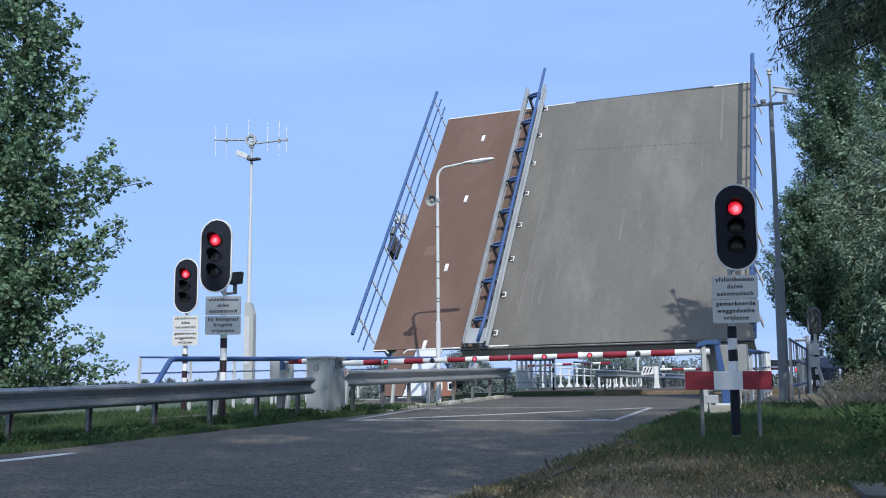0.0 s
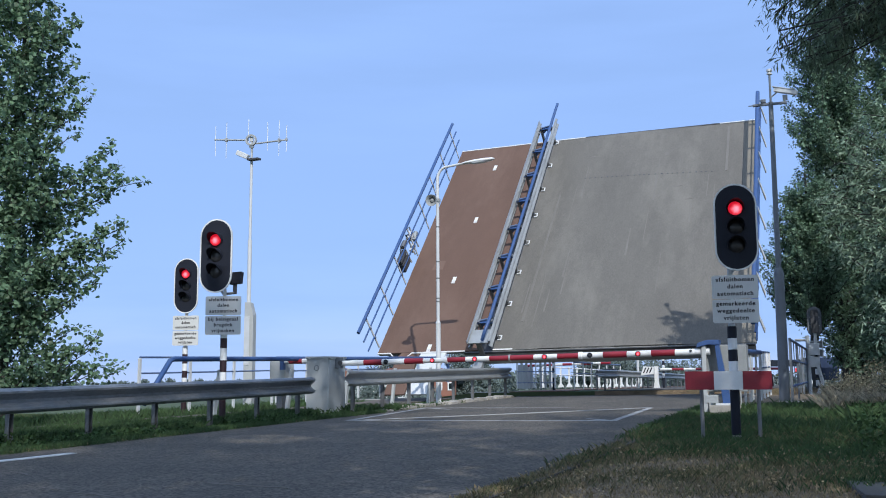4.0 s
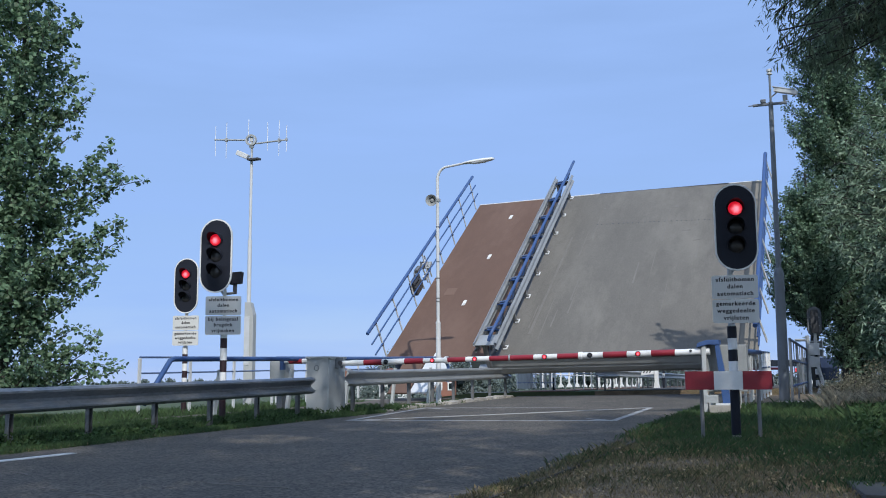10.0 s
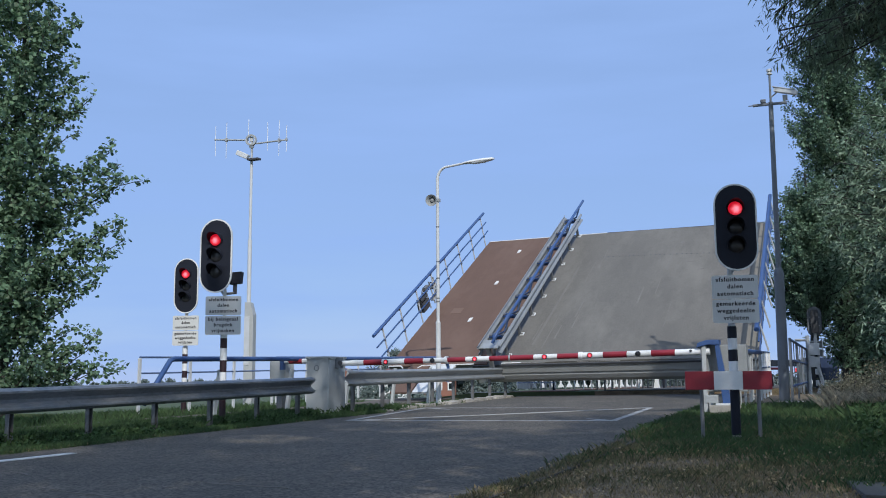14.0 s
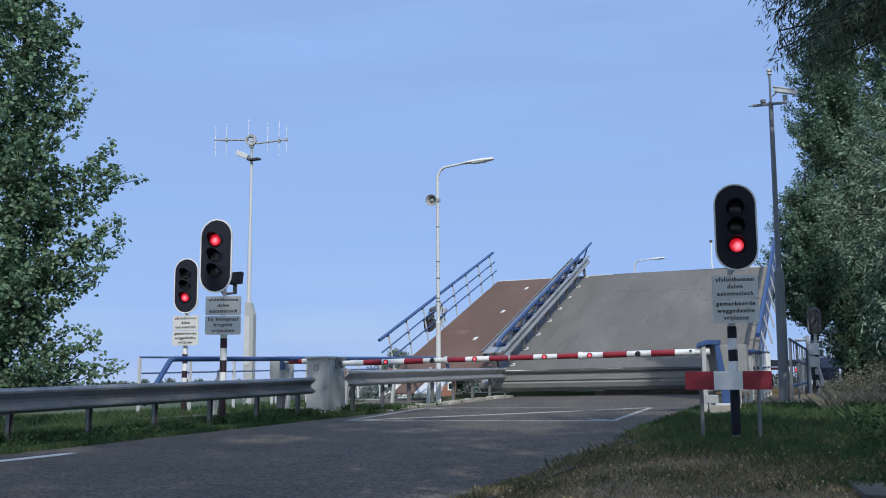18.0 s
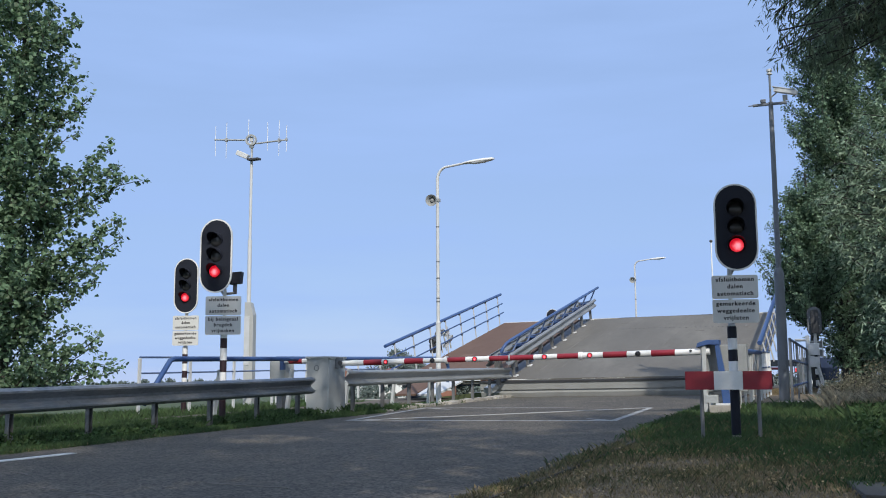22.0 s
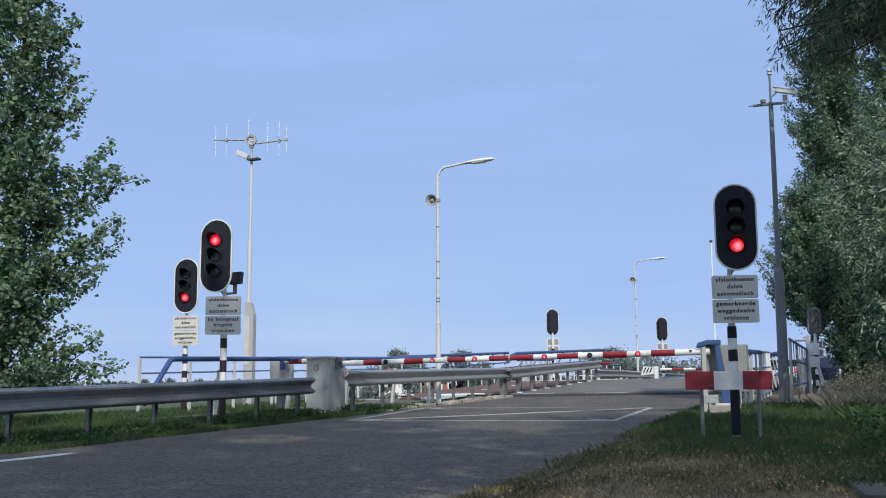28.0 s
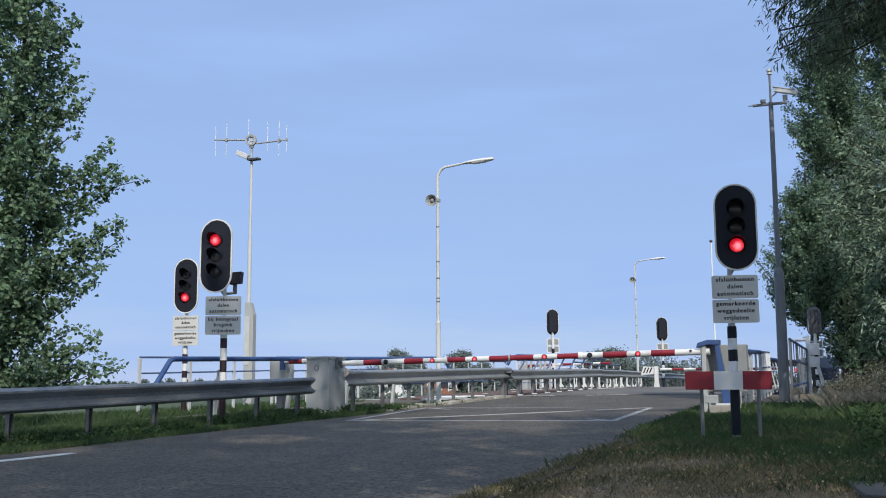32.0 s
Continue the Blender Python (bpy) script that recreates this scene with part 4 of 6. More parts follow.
board = thing("barrier_board", "red and white guard board on two steel legs", "guard board", at=pose(-1.315, 12.30, -0.05, 0, 0, 14))
for i, m in enumerate((RED, WHITE, RED)):
    part("panel", Geo().box(-0.345 + 0.345 * i, 0, 0.80, 0.3445, 0.025, 0.225), m, board, bevel=0.003)
for x in (-0.32, 0.36):
    part("leg", Geo().tube([(x, 0.05, -0.3), (x, 0.05, 0.78)], 0.024, 10), GALVDARK, board, smooth=True)

# cycle path barrier behind the housing
cb = thing("cycle_barrier", "short red and white cycle path barrier with grey housing", "barrier boom", at=pose(-10.0, 16.9, 0.15))
part("housing", Geo().box(-0.72, 0.2, 0.78, 0.36, 0.36, 0.40), GREY, cb, bevel=0.02)
part("pedestal", Geo().box(-0.72, 0.2, 0.25, 0.14, 0.16, 0.68), GALVDARK, cb, bevel=0.01)
for a, b, m in ((-0.56, -0.40, WHITE), (-0.40, -0.09, RED), (-0.09, 0.2, WHITE)):
    part("boom_stripe", Geo().tube([(a, -0.02, 0.97), (b - 0.002, -0.02, 0.97)], 0.053, 14), m, cb, smooth=True)
part("boom_bracket", Geo().box(-0.54, -0.06, 0.93, 0.07, 0.12, 0.26), BLUE, cb, "blue boom bracket", bevel=0.01)


# ---- railings of the near bridgehead ----
def railing(label, x, y0, y1, heights, post_mat, rail_mat, step, zf, slant=0.0, radius=0.03, balusters=0, group="railings"):
    t = thing("railing", label, "railing", group)
    for i, (h, r) in enumerate(heights):
        pts = [(x, y0, zf(y0) + h), (x, y1, zf(y1) + h)]
        if slant and i == 0:
            pts = [(x, y0 - slant, zf(y0) + 0.05), (x, y0, zf(y0) + h)] + pts[1:]
        part("rail", Geo().tube(pts, r, 10), rail_mat, t, smooth=True)
    n = max(2, round((y1 - y0) / step) + 1)
    top = heights[0][0]
    for i in range(n):
        y = y0 + (y1 - y0) * i / (n - 1)
        part("post", Geo().box(x, y, zf(y) + top / 2 - 0.03, 0.04, 0.07, top + 0.02), post_mat, t, bevel=0.006)
    for i in range(balusters):
        y = y0 + (y1 - y0) * (i + 0.5) / balusters
        part("baluster", Geo().box(x, y, zf(y) + top / 2 + 0.05, 0.018, 0.022, top - 0.15), post_mat, t)
    return t


tr_ = thing("railing", "blue tubular railing with slanted ends beside the cycle path", "railing", "railings")
part("rail", Geo().tube([(-10.2, 12.25, 0.40), (-10.2, 12.86, 1.09), (-10.2, 12.96, 1.12), (-10.2, 18.6, 1.19), (-10.2, 24.2, 1.28), (-10.2, 24.72, 1.22), (-10.2, 24.9, 1.05), (-10.2, 24.86, 0.62)], 0.044, 12), BLUE, tr_, smooth=True)
for y in (14.0, 16.4, 18.8, 21.2, 23.4):
    part("post", Geo().prism([(-0.05, 0.0), (0.05, 0.0), (0.24, 0.95), (0.16, 0.95)], 0.06, pose(-10.2, y, road_z(y, -10.2) - 0.05) @ Matrix(((0, 0, 1, 0), (1, 0, 0, 0), (0, 1, 0, 0), (0, 0, 0, 1)))), GREY, tr_, bevel=0.006)
railing("grey pipe railing with blue rails beside the cycle path", -13.0, 15.45, 20.3, [(1.12, 0.022), (0.80, 0.018), (0.50, 0.018)], LIGHTGREY, SOFTBLUE, 1.65, road_z)
railing("pale pipe railing at the canal edge", -13.0, 20.5, 26.3, [(1.12, 0.03), (0.78, 0.02), (0.42, 0.02)], LIGHTGREY, SOFTBLUE, 1.4, road_z)
railing("blue railing with grey balusters at the bridgehead", -1.72, 17.6, 22.9, [(1.10, 0.05)], GREY, BLUE, 1.3, road_z, balusters=6)
railing("thin pale railing at the bridgehead", -1.75, 23.0, 26.2, [(1.12, 0.02), (0.75, 0.018), (0.4, 0.018)], WHITE, SOFTBLUE, 1.1, road_z, balusters=10)
fence = railing("blue steel grid fence on concrete footings", -0.97, 20.6, 33.0, [(1.28, 0.03), (0.86, 0.022), (0.34, 0.022)], SLATE, BLUE, 3.1, lambda y: 0.22, balusters=12)
part("end_post", Geo().box(-0.97, 20.55, 0.88, 0.045, 0.045, 1.3), SLATE, fence, bevel=0.008)
part("footing", Geo().box(-0.97, 20.5, 0.2, 0.5, 0.4, 0.14), CONCRETE, fence, bevel=0.03)


# ---- masts and lamps ----
def street_lamp(at, label, height, horn, reach):
    t = thing("street_lamp", label, "street lamp", "street lamps", at=at)
    part("base_tube", Geo().tube([(0, 0, -0.2), (0, 0, 1.88)], 0.065, 14, 0.06), LIGHTGREY, t, smooth=True)
    part("collar", Geo().lathe([(0.062, 1.88), (0.066, 1.90), (0.045, 1.96)], 14), LIGHTGREY, t, smooth=True)
    pts = [(0, 0, 1.9), (0, 0, height - 0.47)] + [(0.27 * (1 - math.cos(radians(a))), 0, height - 0.47 + 0.31 * math.sin(radians(a))) for a in (15, 30, 45, 60, 76)] + [(reach * 0.52, 0, height - 0.11)]
    part("pole", Geo().tube(pts, 0.042, 12, 0.030), LIGHTGREY, t, smooth=True)
    head = part("lamp_head", Geo().lathe([(0.03, 0), (0.06, 0.06), (0.085, 0.28), (0.095, 0.55), (0.07, 0.78), (0.02, 0.84)], 14, pose(reach * 0.48, 0, height - 0.11, 0, 87, 0) @ Matrix.Diagonal((0.55, 1, 1, 1))), WHITE, t, smooth=True)
    part("glass_bowl", Geo().lathe([(0.02, 0.2), (0.07, 0.28), (0.08, 0.55), (0.03, 0.75)], 12, pose(reach * 0.48, 0, height - 0.135, 0, 87, 0) @ Matrix.Diagonal((0.55, 1, 1, 1))), WHITE, head, smooth=True)
    for z, r in ((2.42, 0.046), (2.50, 0.043), (3.0, 0.044), (3.42, 0.044), (4.3, 0.042)):
        part("sticker", Geo().lathe([(r * 0.98, z), (r, z + 0.005), (r, z + 0.03), (r * 0.98, z + 0.035)], 12), GALVDARK, t, "small dark strap on the pole")
    if horn:
        h = part("horn_loudspeaker", Geo().lathe([(0.03, 0.0), (0.045, 0.10), (0.12, 0.22), (0.15, 0.23), (0.14, 0.22), (0.05, 0.12), (0.045, 0.16), (0.01, 0.18)], 18, pose(-0.12, 0.02, horn, 97, 0, 8)), CABINET, t, "grey horn loudspeaker", smooth=True)
        part("driver", Geo().lathe([(0.06, -0.08), (0.065, 0.0), (0.05, 0.05)], 14, pose(-0.12, 0.02, horn, 97, 0, 8)), GREY, h, smooth=True)
        part("bracket", Geo().box(0, 0, horn, 0.12, 0.12, 0.08), GALV, h, bevel=0.01)
    return t


street_lamp(pose(-9.23, 21.9, 0.2, 0, 0, 0), "pale grey street lamp with curved arm and horn loudspeaker", 6.0, 5.0, 1.45)
street_lamp(pose(-9.35, 47.5, 0.15, 0, 0, 0), "pale street lamp beyond the canal with curved arm", 6.4, 5.3, 1.5)

mast = thing("antenna_mast", "grey steel mast with antenna array and cabinet", "mast", at=pose(-13.7, 20.3, 0.0))
part("cabinet", Geo().prism([(-0.11, 0.1), (0.12, 0.1), (0.12, 2.35), (0.03, 2.66), (-0.11, 2.66)], 0.22, pose(0, 0.11, 0, 90, 0, 12)), GREY, mast, "grey cabinet at the mast's foot", bevel=0.012)
part("cabinet_door", Geo().box(0.01, -0.125, 1.7, 0.15, 0.012, 1.2), LIGHTGREY, mast, bevel=0.004)
part("lower_pole", Geo().tube([(-0.03, 0, 2.6), (-0.03, 0, 4.25)], 0.052, 12), LIGHTGREY, mast, smooth=True)
part("upper_pole", Geo().tube([(-0.03, 0, 4.25), (-0.03, 0, 6.28)], 0.036, 12), LIGHTGREY, mast, smooth=True)
AM = pose(-0.03, 0, 6.85, 0, 0, 12)
ar = part("antenna_boom", Geo().tube([AM @ Vector((-1.03, 0, 0.06)), AM @ Vector((-0.10, 0, 0.0))], 0.022, 8), GALV, mast, "galvanised antenna boom", smooth=True)
part("antenna_boom", Geo().tube([AM @ Vector((0.12, 0, -0.10)), AM @ Vector((0.96, 0, -0.04))], 0.022, 8), GALV, mast, "galvanised antenna boom", smooth=True)
part("antenna_stem", Geo().tube([(-0.03, 0, 6.28), (-0.03, 0, 6.92)], 0.03, 8), GALV, ar)
for x, lo, hi in ((-1.0, 0.38, 0.42), (-0.70, 0.45, 0.50), (-0.10, 0.06, 0.55), (0.42, 0.3, 0.45), (0.73, 0.45, 0.48), (0.93, 0.35, 0.33)):
    part("element", Geo().tube([AM @ Vector((x, 0, -lo)), AM @ Vector((x, 0, hi))], 0.007, 6), WHITE, ar)
part("ring_bracket", ring([(0.15 * math.cos(a * math.pi / 10), 0.15 * math.sin(a * math.pi / 10)) for a in range(20)], [(0.10 * math.cos(a * math.pi / 10), 0.10 * math.sin(a * math.pi / 10)) for a in range(20)], 0.06, AM @ pose(0, -0.03, -0.02, 90, 0, 0)), GALV, ar, smooth=True)
part("ring_plate", Geo().box(-0.03, -0.02, 6.86, 0.09, 0.05, 0.12).box(-0.03, -0.02, 6.70, 0.11, 0.07, 0.12), LIGHTGREY, ar, bevel=0.01)
part("clamp", Geo().box(-0.72, -0.14, 6.89, 0.06, 0.07, 0.10).box(0.69, 0.15, 6.80, 0.06, 0.07, 0.10).box(0.88, 0.19, 6.81, 0.05, 0.06, 0.08), GALV, ar, bevel=0.01)
part("camera_case", Geo().box(-0.22, -0.12, 6.45, 0.34, 0.14, 0.13, pose(0, 0, 0, 0, 25, 10)), LIGHTGREY, mast, "small security camera", bevel=0.02)
part("camera_arm", Geo().tube([(-0.03, 0, 6.35), (-0.22, -0.1, 6.40)], 0.02, 6), GALV, mast)
part("side_plate", Geo().box(0.08, -0.05, 6.32, 0.32, 0.16, 0.05), DARK, mast, bevel=0.01)

pole = thing("camera_mast", "leaning grey camera mast with tubular base", "mast", at=pose(-1.15, 21.17, 0.15, 0, 0.2, 0) @ Matrix.Scale(1.095, 4))
part("base_tube", Geo().tube([(0, 0, 0), (0, 0, 2.5)], 0.100, 16, 0.092), SLATE, pole, smooth=True)
part("collar", Geo().lathe([(0.094, 2.48), (0.098, 2.52), (0.056, 2.62)], 16), SLATE, pole, smooth=True)
part("upper_pole", Geo().tube([(0, 0, 2.55), (0, 0, 5.9)], 0.054, 14, 0.044), SLATE, pole, smooth=True)
part("top_pole", Geo().tube([(0, 0, 5.9), (0, 0, 6.45)], 0.022, 10), SLATE, pole, smooth=True)
part("top_sensor", Geo().lathe([(0.03, 6.45), (0.052, 6.46), (0.052, 6.485), (0.035, 6.49), (0.035, 6.515), (0.055, 6.52), (0.055, 6.56), (0.02, 6.575)], 14), LIGHTGREY, pole, smooth=True)
part("cross_arm", Geo().box(-0.02, 0, 5.86, 0.64, 0.06, 0.045).box(-0.37, 0, 5.862, 0.10, 0.03, 0.02), SLATE, pole, bevel=0.01)
part("small_box", Geo().box(-0.14, 0, 5.93, 0.1, 0.08, 0.07), SLATE, pole, bevel=0.01)
cc = part("camera_case", Geo().box(0.29, -0.06, 6.07, 0.44, 0.12, 0.085, pose(0.03, 0, 0.0, 0, 17, -10)).box(0.27, -0.06, 6.125, 0.46, 0.14, 0.015, pose(0.03, 0, 0.0, 0, 17, -10)), LIGHTGREY, pole, "white security camera", bevel=0.02)
part("camera_bracket", Geo().box(0.27, 0, 5.96, 0.09, 0.08, 0.10).tube([(0.02, 0, 6.0), (0.14, 0, 6.10)], 0.015, 6), GALV, cc, bevel=0.015)
part("service_door", Geo().box(0, -0.112, 0.9, 0.09, 0.012, 0.4), SLATE, pole, bevel=0.004)
part("flange", Geo().lathe([(0.2, 0.0), (0.2, 0.04), (0.12, 0.05)], 16), GALVDARK, pole)

fl = thing("floodlight", "dark floodlight box on a short bracket pole", "floodlight", at=pose(-9.62, 13.80, 0.08, 0, 0, 20))
part("lamp_box", Geo().prism([(-0.09, -0.1), (0.11, -0.08), (0.13, 0.12), (-0.11, 0.1)], 0.18, pose(0, 0.09, 2.42, 90, 0, 0)), BLACK, fl, bevel=0.012)
part("stem", Geo().tube([(0, 0, 2.16), (0, 0, 2.33)], 0.035, 10), DARK, fl)
part("arm", Geo().tube([(-0.148, -0.085, 2.15), (0.02, 0, 2.18)], 0.022, 8), GALVDARK, fl)
part("pole", Geo().tube([(-0.148, -0.085, -0.3), (-0.148, -0.085, 2.16)], 0.03, 10), GALVDARK, fl)


mb = thing("meter_box", "white meter boxes on a white post beside the fence", "meter box", at=pose(-0.92, 30.0, 0.15))
part("post", Geo().tube([(0, 0, 0), (0, 0, 1.75)], 0.06, 10), WHITE, mb, smooth=True)
part("box", Geo().box(0.16, -0.05, 1.35, 0.3, 0.2, 0.34), WHITE, mb, bevel=0.015)
part("box", Geo().box(0.16, -0.05, 0.98, 0.3, 0.2, 0.3), WHITE, mb, bevel=0.015)
part("pipe", Geo().tube([(0.25, -0.05, 0.85), (0.35, -0.05, 0.4), (0.2, -0.05, 0.0)], 0.05, 8), WHITE, mb, smooth=True)
part("cap", Geo().tube([(-0.35, 0, 1.62), (0.05, 0, 1.62)], 0.04, 8), LIGHTGREY, mb)


# ---- across the canal ----
def far_signal(at, s, label, rim=WHITE, bolts=0):
    t = thing("traffic_signal", label, "traffic signal", "bridge signals", at=at)
    part("backboard", Geo().prism(stadium(0.47 * s, 1.06 * s, 10), 0.02, FACE), SLATE if bolts else BLACK, t, at=pose(0, 0, 2.55))
    part("border", ring(stadium(0.505 * s, 1.09 * s, 10), stadium(0.465 * s, 1.05 * s, 10), 0.015, FACE), rim, t, at=pose(0, 0.02, 2.55))
    for k in range(bolts):
        a = 2 * math.pi * (k + 0.5) / bolts
        part("bolt", Geo().box(0.17 * math.cos(a), -0.03, 2.55 + 0.40 * math.sin(a), 0.035, 0.03, 0.035), LIGHTGREY, t, "pale bolt head")
    part("lamp_case", Geo().prism(rounded(0.27, 0.85 * s, 0.06), 0.12, FACE), DARK if bolts else BLACK, t, bevel=0.015, at=pose(0, -0.01, 2.55))
    for z in (1.72, 1.42):
        back = part("sign_back", Geo().prism(rounded(0.5 * s, 0.27 * s, 0.02), 0.012, FACE), CABINET, t, "grey back of a sign", at=pose(0, 0.05, z))
        part("sign_edge", ring(rounded(0.51 * s, 0.28 * s, 0.02), rounded(0.45 * s, 0.22 * s, 0.02), 0.02, FACE), WHITE, back, "white sign rim")
        part("sign_bracket", Geo().box(0, -0.03, 0, 0.10, 0.05, 0.12), WHITE, back)
    zebra(t, 0, 0, -0.3, 1.95, 0.06, [(0.55, BLACK)] + [(0.2, WHITE), (0.2, BLACK)] * 3 + [(0.6, WHITE)], 10)
    part("post_cap", Geo().tube([(0, -0.02, 1.95), (0, -0.02, 2.2)], 0.05, 8), WHITE, t)
    return t


far_signal(pose(-11.12, 38.7, 0.42, 0, 0, 14), 1.0, "back of a black bridge signal on banded post across the canal")
far_signal(pose(-7.92, 46.4, 0.36, 0, 0, 10), 1.06, "back of a black bridge signal beside the far guardrail")
# rim darkened to stand for tree shade; board paled to show within it
far_signal(pose(-0.875, 37.12, 0.10, 0, 0, 5), 1.0, "back of a bridge signal before trees, shaded greys painted in", DARK, 8)

fh = thing("far_barrier_housing", "white barrier housing with striped boom across the canal", "barrier housing", at=pose(-8.3, 46.0, 0.0))
part("post", Geo().prism([(-0.24, 0), (0.24, 0), (0.13, 0.16), (0.09, 0.4), (0.08, 1.15), (-0.08, 1.15), (-0.09, 0.4), (-0.13, 0.16)], 0.22, pose(0.12, 0.11, 0, 90, 0, 0)), WHITE, fh, "white flared barrier post", bevel=0.015)
panel = part("striped_panel", Geo().prism([(-0.60, 0.72), (0.02, 0.78), (0.02, 1.12), (-0.46, 1.15)], 0.05, pose(0, -0.12, 0, 90, 0, 0)), WHITE, fh, "white panel with slanted black stripes", bevel=0.01)
for i in range(3):
    part("stripe", Geo().box(-0.40 + 0.14 * i, -0.178, 0.96, 0.05, 0.012, 0.28, pose(0, 0, 0, 0, 25, 0)), BLACK, panel)
for i in range(10):
    part("boom_stripe", Geo().tube([(0.3 + 0.55 * i, 0, 1.0), (0.3 + 0.55 * (i + 1) - 0.002, 0, 1.0)], 0.06, 10), (WHITE, RED)[i % 2], fh)
fb = thing("far_cycle_boom", "lowered red and white boom over the far cycle path", "barrier boom", at=pose(0, 40.5, 0.2))
for i in range(9):
    part("boom_stripe", Geo().tube([(-12.9 + 0.42 * i, 0, 0.98 + 0.01 * i), (-12.9 + 0.42 * (i + 1) - 0.002, 0, 0.99 + 0.01 * i)], 0.055, 10), (RED, WHITE)[i % 2], fb)
part("boom_post", Geo().box(-13.0, 0.05, 0.5, 0.4, 0.5, 1.05), GREY, fb, bevel=0.02)
part("drive_unit", Geo().box(-9.2, 0.1, 0.62, 0.5, 0.5, 0.42), DARK, fb, bevel=0.03)

wf = thing("white_railing", "white railing of stout posts along the far cycle path", "railing", "far railings")
wp = mesh_of("post", Geo().prism([(-0.15, 0), (0.15, 0), (0.12, 0.08), (0.036, 0.2), (0.036, 1.0), (-0.036, 1.0), (-0.036, 0.2), (-0.12, 0.08)], 0.08, pose(0, 0, 0, 90, 0, 0)), WHITE)
for i in range(17):
    y = 41.0 + 1.55 * i
    part("post", wp, WHITE, wf, at=pose(-12.75, y, road_z(y)))
for h in (0.95, 0.6):
    part("rail", Geo().tube([(-12.75, 40.8, road_z(41) + h), (-12.75, 66.5, road_z(66) + h)], 0.03, 6), WHITE, wf)
bf = thing("blue_gate", "blue and grey grid gate on the far quay", "gate", at=pose(-12.35, 37.6, 0.22))
part("top_rail", Geo().tube([(0, 0, 1.18), (1.6, 0, 1.18)], 0.05, 8), BLUE, bf)
for h in (0.25, 0.7):
    part("rail", Geo().tube([(0, 0, h), (1.6, 0, h)], 0.022, 6), SOFTBLUE, bf)
for i in range(9):
    part("bar", Geo().box(0.2 * i, 0, 0.6, 0.05 if i % 4 == 0 else 0.09, 0.03, 1.16), WHITE if i % 4 == 0 else GREY, bf)
wr = thing("white_railing", "white railing of stout posts along the far roadside", "railing", "far railings")
for i in range(38):
    y = 39.4 + 0.62 * i
    part("post", wp, WHITE, wr, at=pose(-1.6, y, road_z(y)))
for h, r, m in ((1.08, 0.045, SOFTBLUE), (0.6, 0.03, WHITE)):
    part("rail", Geo().tube([(-1.6, 39.2, road_z(39) + h), (-1.6, 63.0, road_z(63) + h)], r, 8), m, wr)
railing("pale railing along the far cycle path edge", -9.9, 37.4, 46.0, [(1.05, 0.035), (0.6, 0.02)], WHITE, SOFTBLUE, 1.5, road_z)
fm = thing("flag_mast", "slender white mast with a ball top beyond the canal", "mast", at=pose(-8.8, 74.6, -0.3))
part("pole", Geo().tube([(0, 0, 0), (0, 0, 3.4), (0, 0, 3.5), (0, 0, 11.0)], 0.085, 10, 0.05), WHITE, fm, smooth=True)
part("ball", Geo().lathe([(0.02, 10.95), (0.1, 11.0), (0.13, 11.08), (0.1, 11.16), (0.01, 11.2)], 10), DARK, fm, smooth=True)


def house_far(at, w, d, h, roof, wall, label):
    t = thing("house", label, "house", "far houses", at=at)
    part("wall", Geo().box(0, 0, h / 2, w, d, h), wall, t)
    part("roof", Geo().prism([(-w / 2 - 0.4, 0), (w / 2 + 0.4, 0), (0, roof)], d + 0.6, pose(0, (d + 0.6) / 2, h, 90, 0, 0)), ROOFTILE, t)
    for i in range(3):
        wi = part("window", Geo().box(-w / 3 + w / 3 * i, -d / 2 - 0.02, h * 0.55, w / 6, 0.06, h * 0.4), WHITE, t)
        part("pane", Geo().box(-w / 3 + w / 3 * i, -d / 2 - 0.05, h * 0.55, w / 6 - 0.2, 0.04, h * 0.4 - 0.2), GLASS, wi)
    return t


for hx, hy, hw, hm, hl in ((-38.2, 70.6, 3.2, WHITE, "low white house with red roof far beyond the canal"), (-35.2, 73.5, 3.6, WHITE, "low white house with red roof among far trees"), (-31.6, 75.5, 2.6, BRICKWALL, "low brick house with red roof far off")):
    house_far(pose(hx, hy, -1.1, 0, 0, 20), hw, 4.0, 1.7, 0.75, hm, hl)

car = thing("car", "dark blue hatchback waiting across the canal, tail lamps lit", "car", at=pose(-2.75, 52.0, road_z(52)))
part("body", Geo().prism([(-2.0, 0.35), (2.05, 0.35), (2.1, 0.75), (1.0, 0.95), (0.4, 1.42), (-1.5, 1.45), (-2.0, 0.95)], 1.7, pose(0.85, 0, 0, 90, 0, 90)), mat("car_paint", (0.02, 0.03, 0.06), 0.25, 0.3, var=0.05), car, bevel=0.06)
part("rear_window", Geo().box(0, -1.86, 1.18, 1.3, 0.03, 0.36, pose(0, 0, 0, -28, 0, 0)), GLASS, car, bevel=0.02)
for s in (-1, 1):
    part("tail_lamp", Geo().box(0.7 * s, -2.0, 0.85, 0.22, 0.08, 0.18), glow("tail_lamp", (1, 0.03, 0.02), 1.0) if s < 0 else bpy.data.materials["tail_lamp"], car, "red tail lamp", bevel=0.02)
    for yy in (-1.25, 1.3):
        wh = part("wheel", Geo().lathe([(0.2, -0.1), (0.32, -0.09), (0.33, 0), (0.32, 0.09), (0.2, 0.1)], 20, pose(0.75 * s, yy, 0.33, 0, 90, 0)), BLACK, car)
        part("rim", Geo().lathe([(0.05, -0.11), (0.2, -0.105), (0.2, 0.105), (0.05, 0.11)], 12, pose(0.75 * s, yy, 0.33, 0, 90, 0)), GALV, wh)
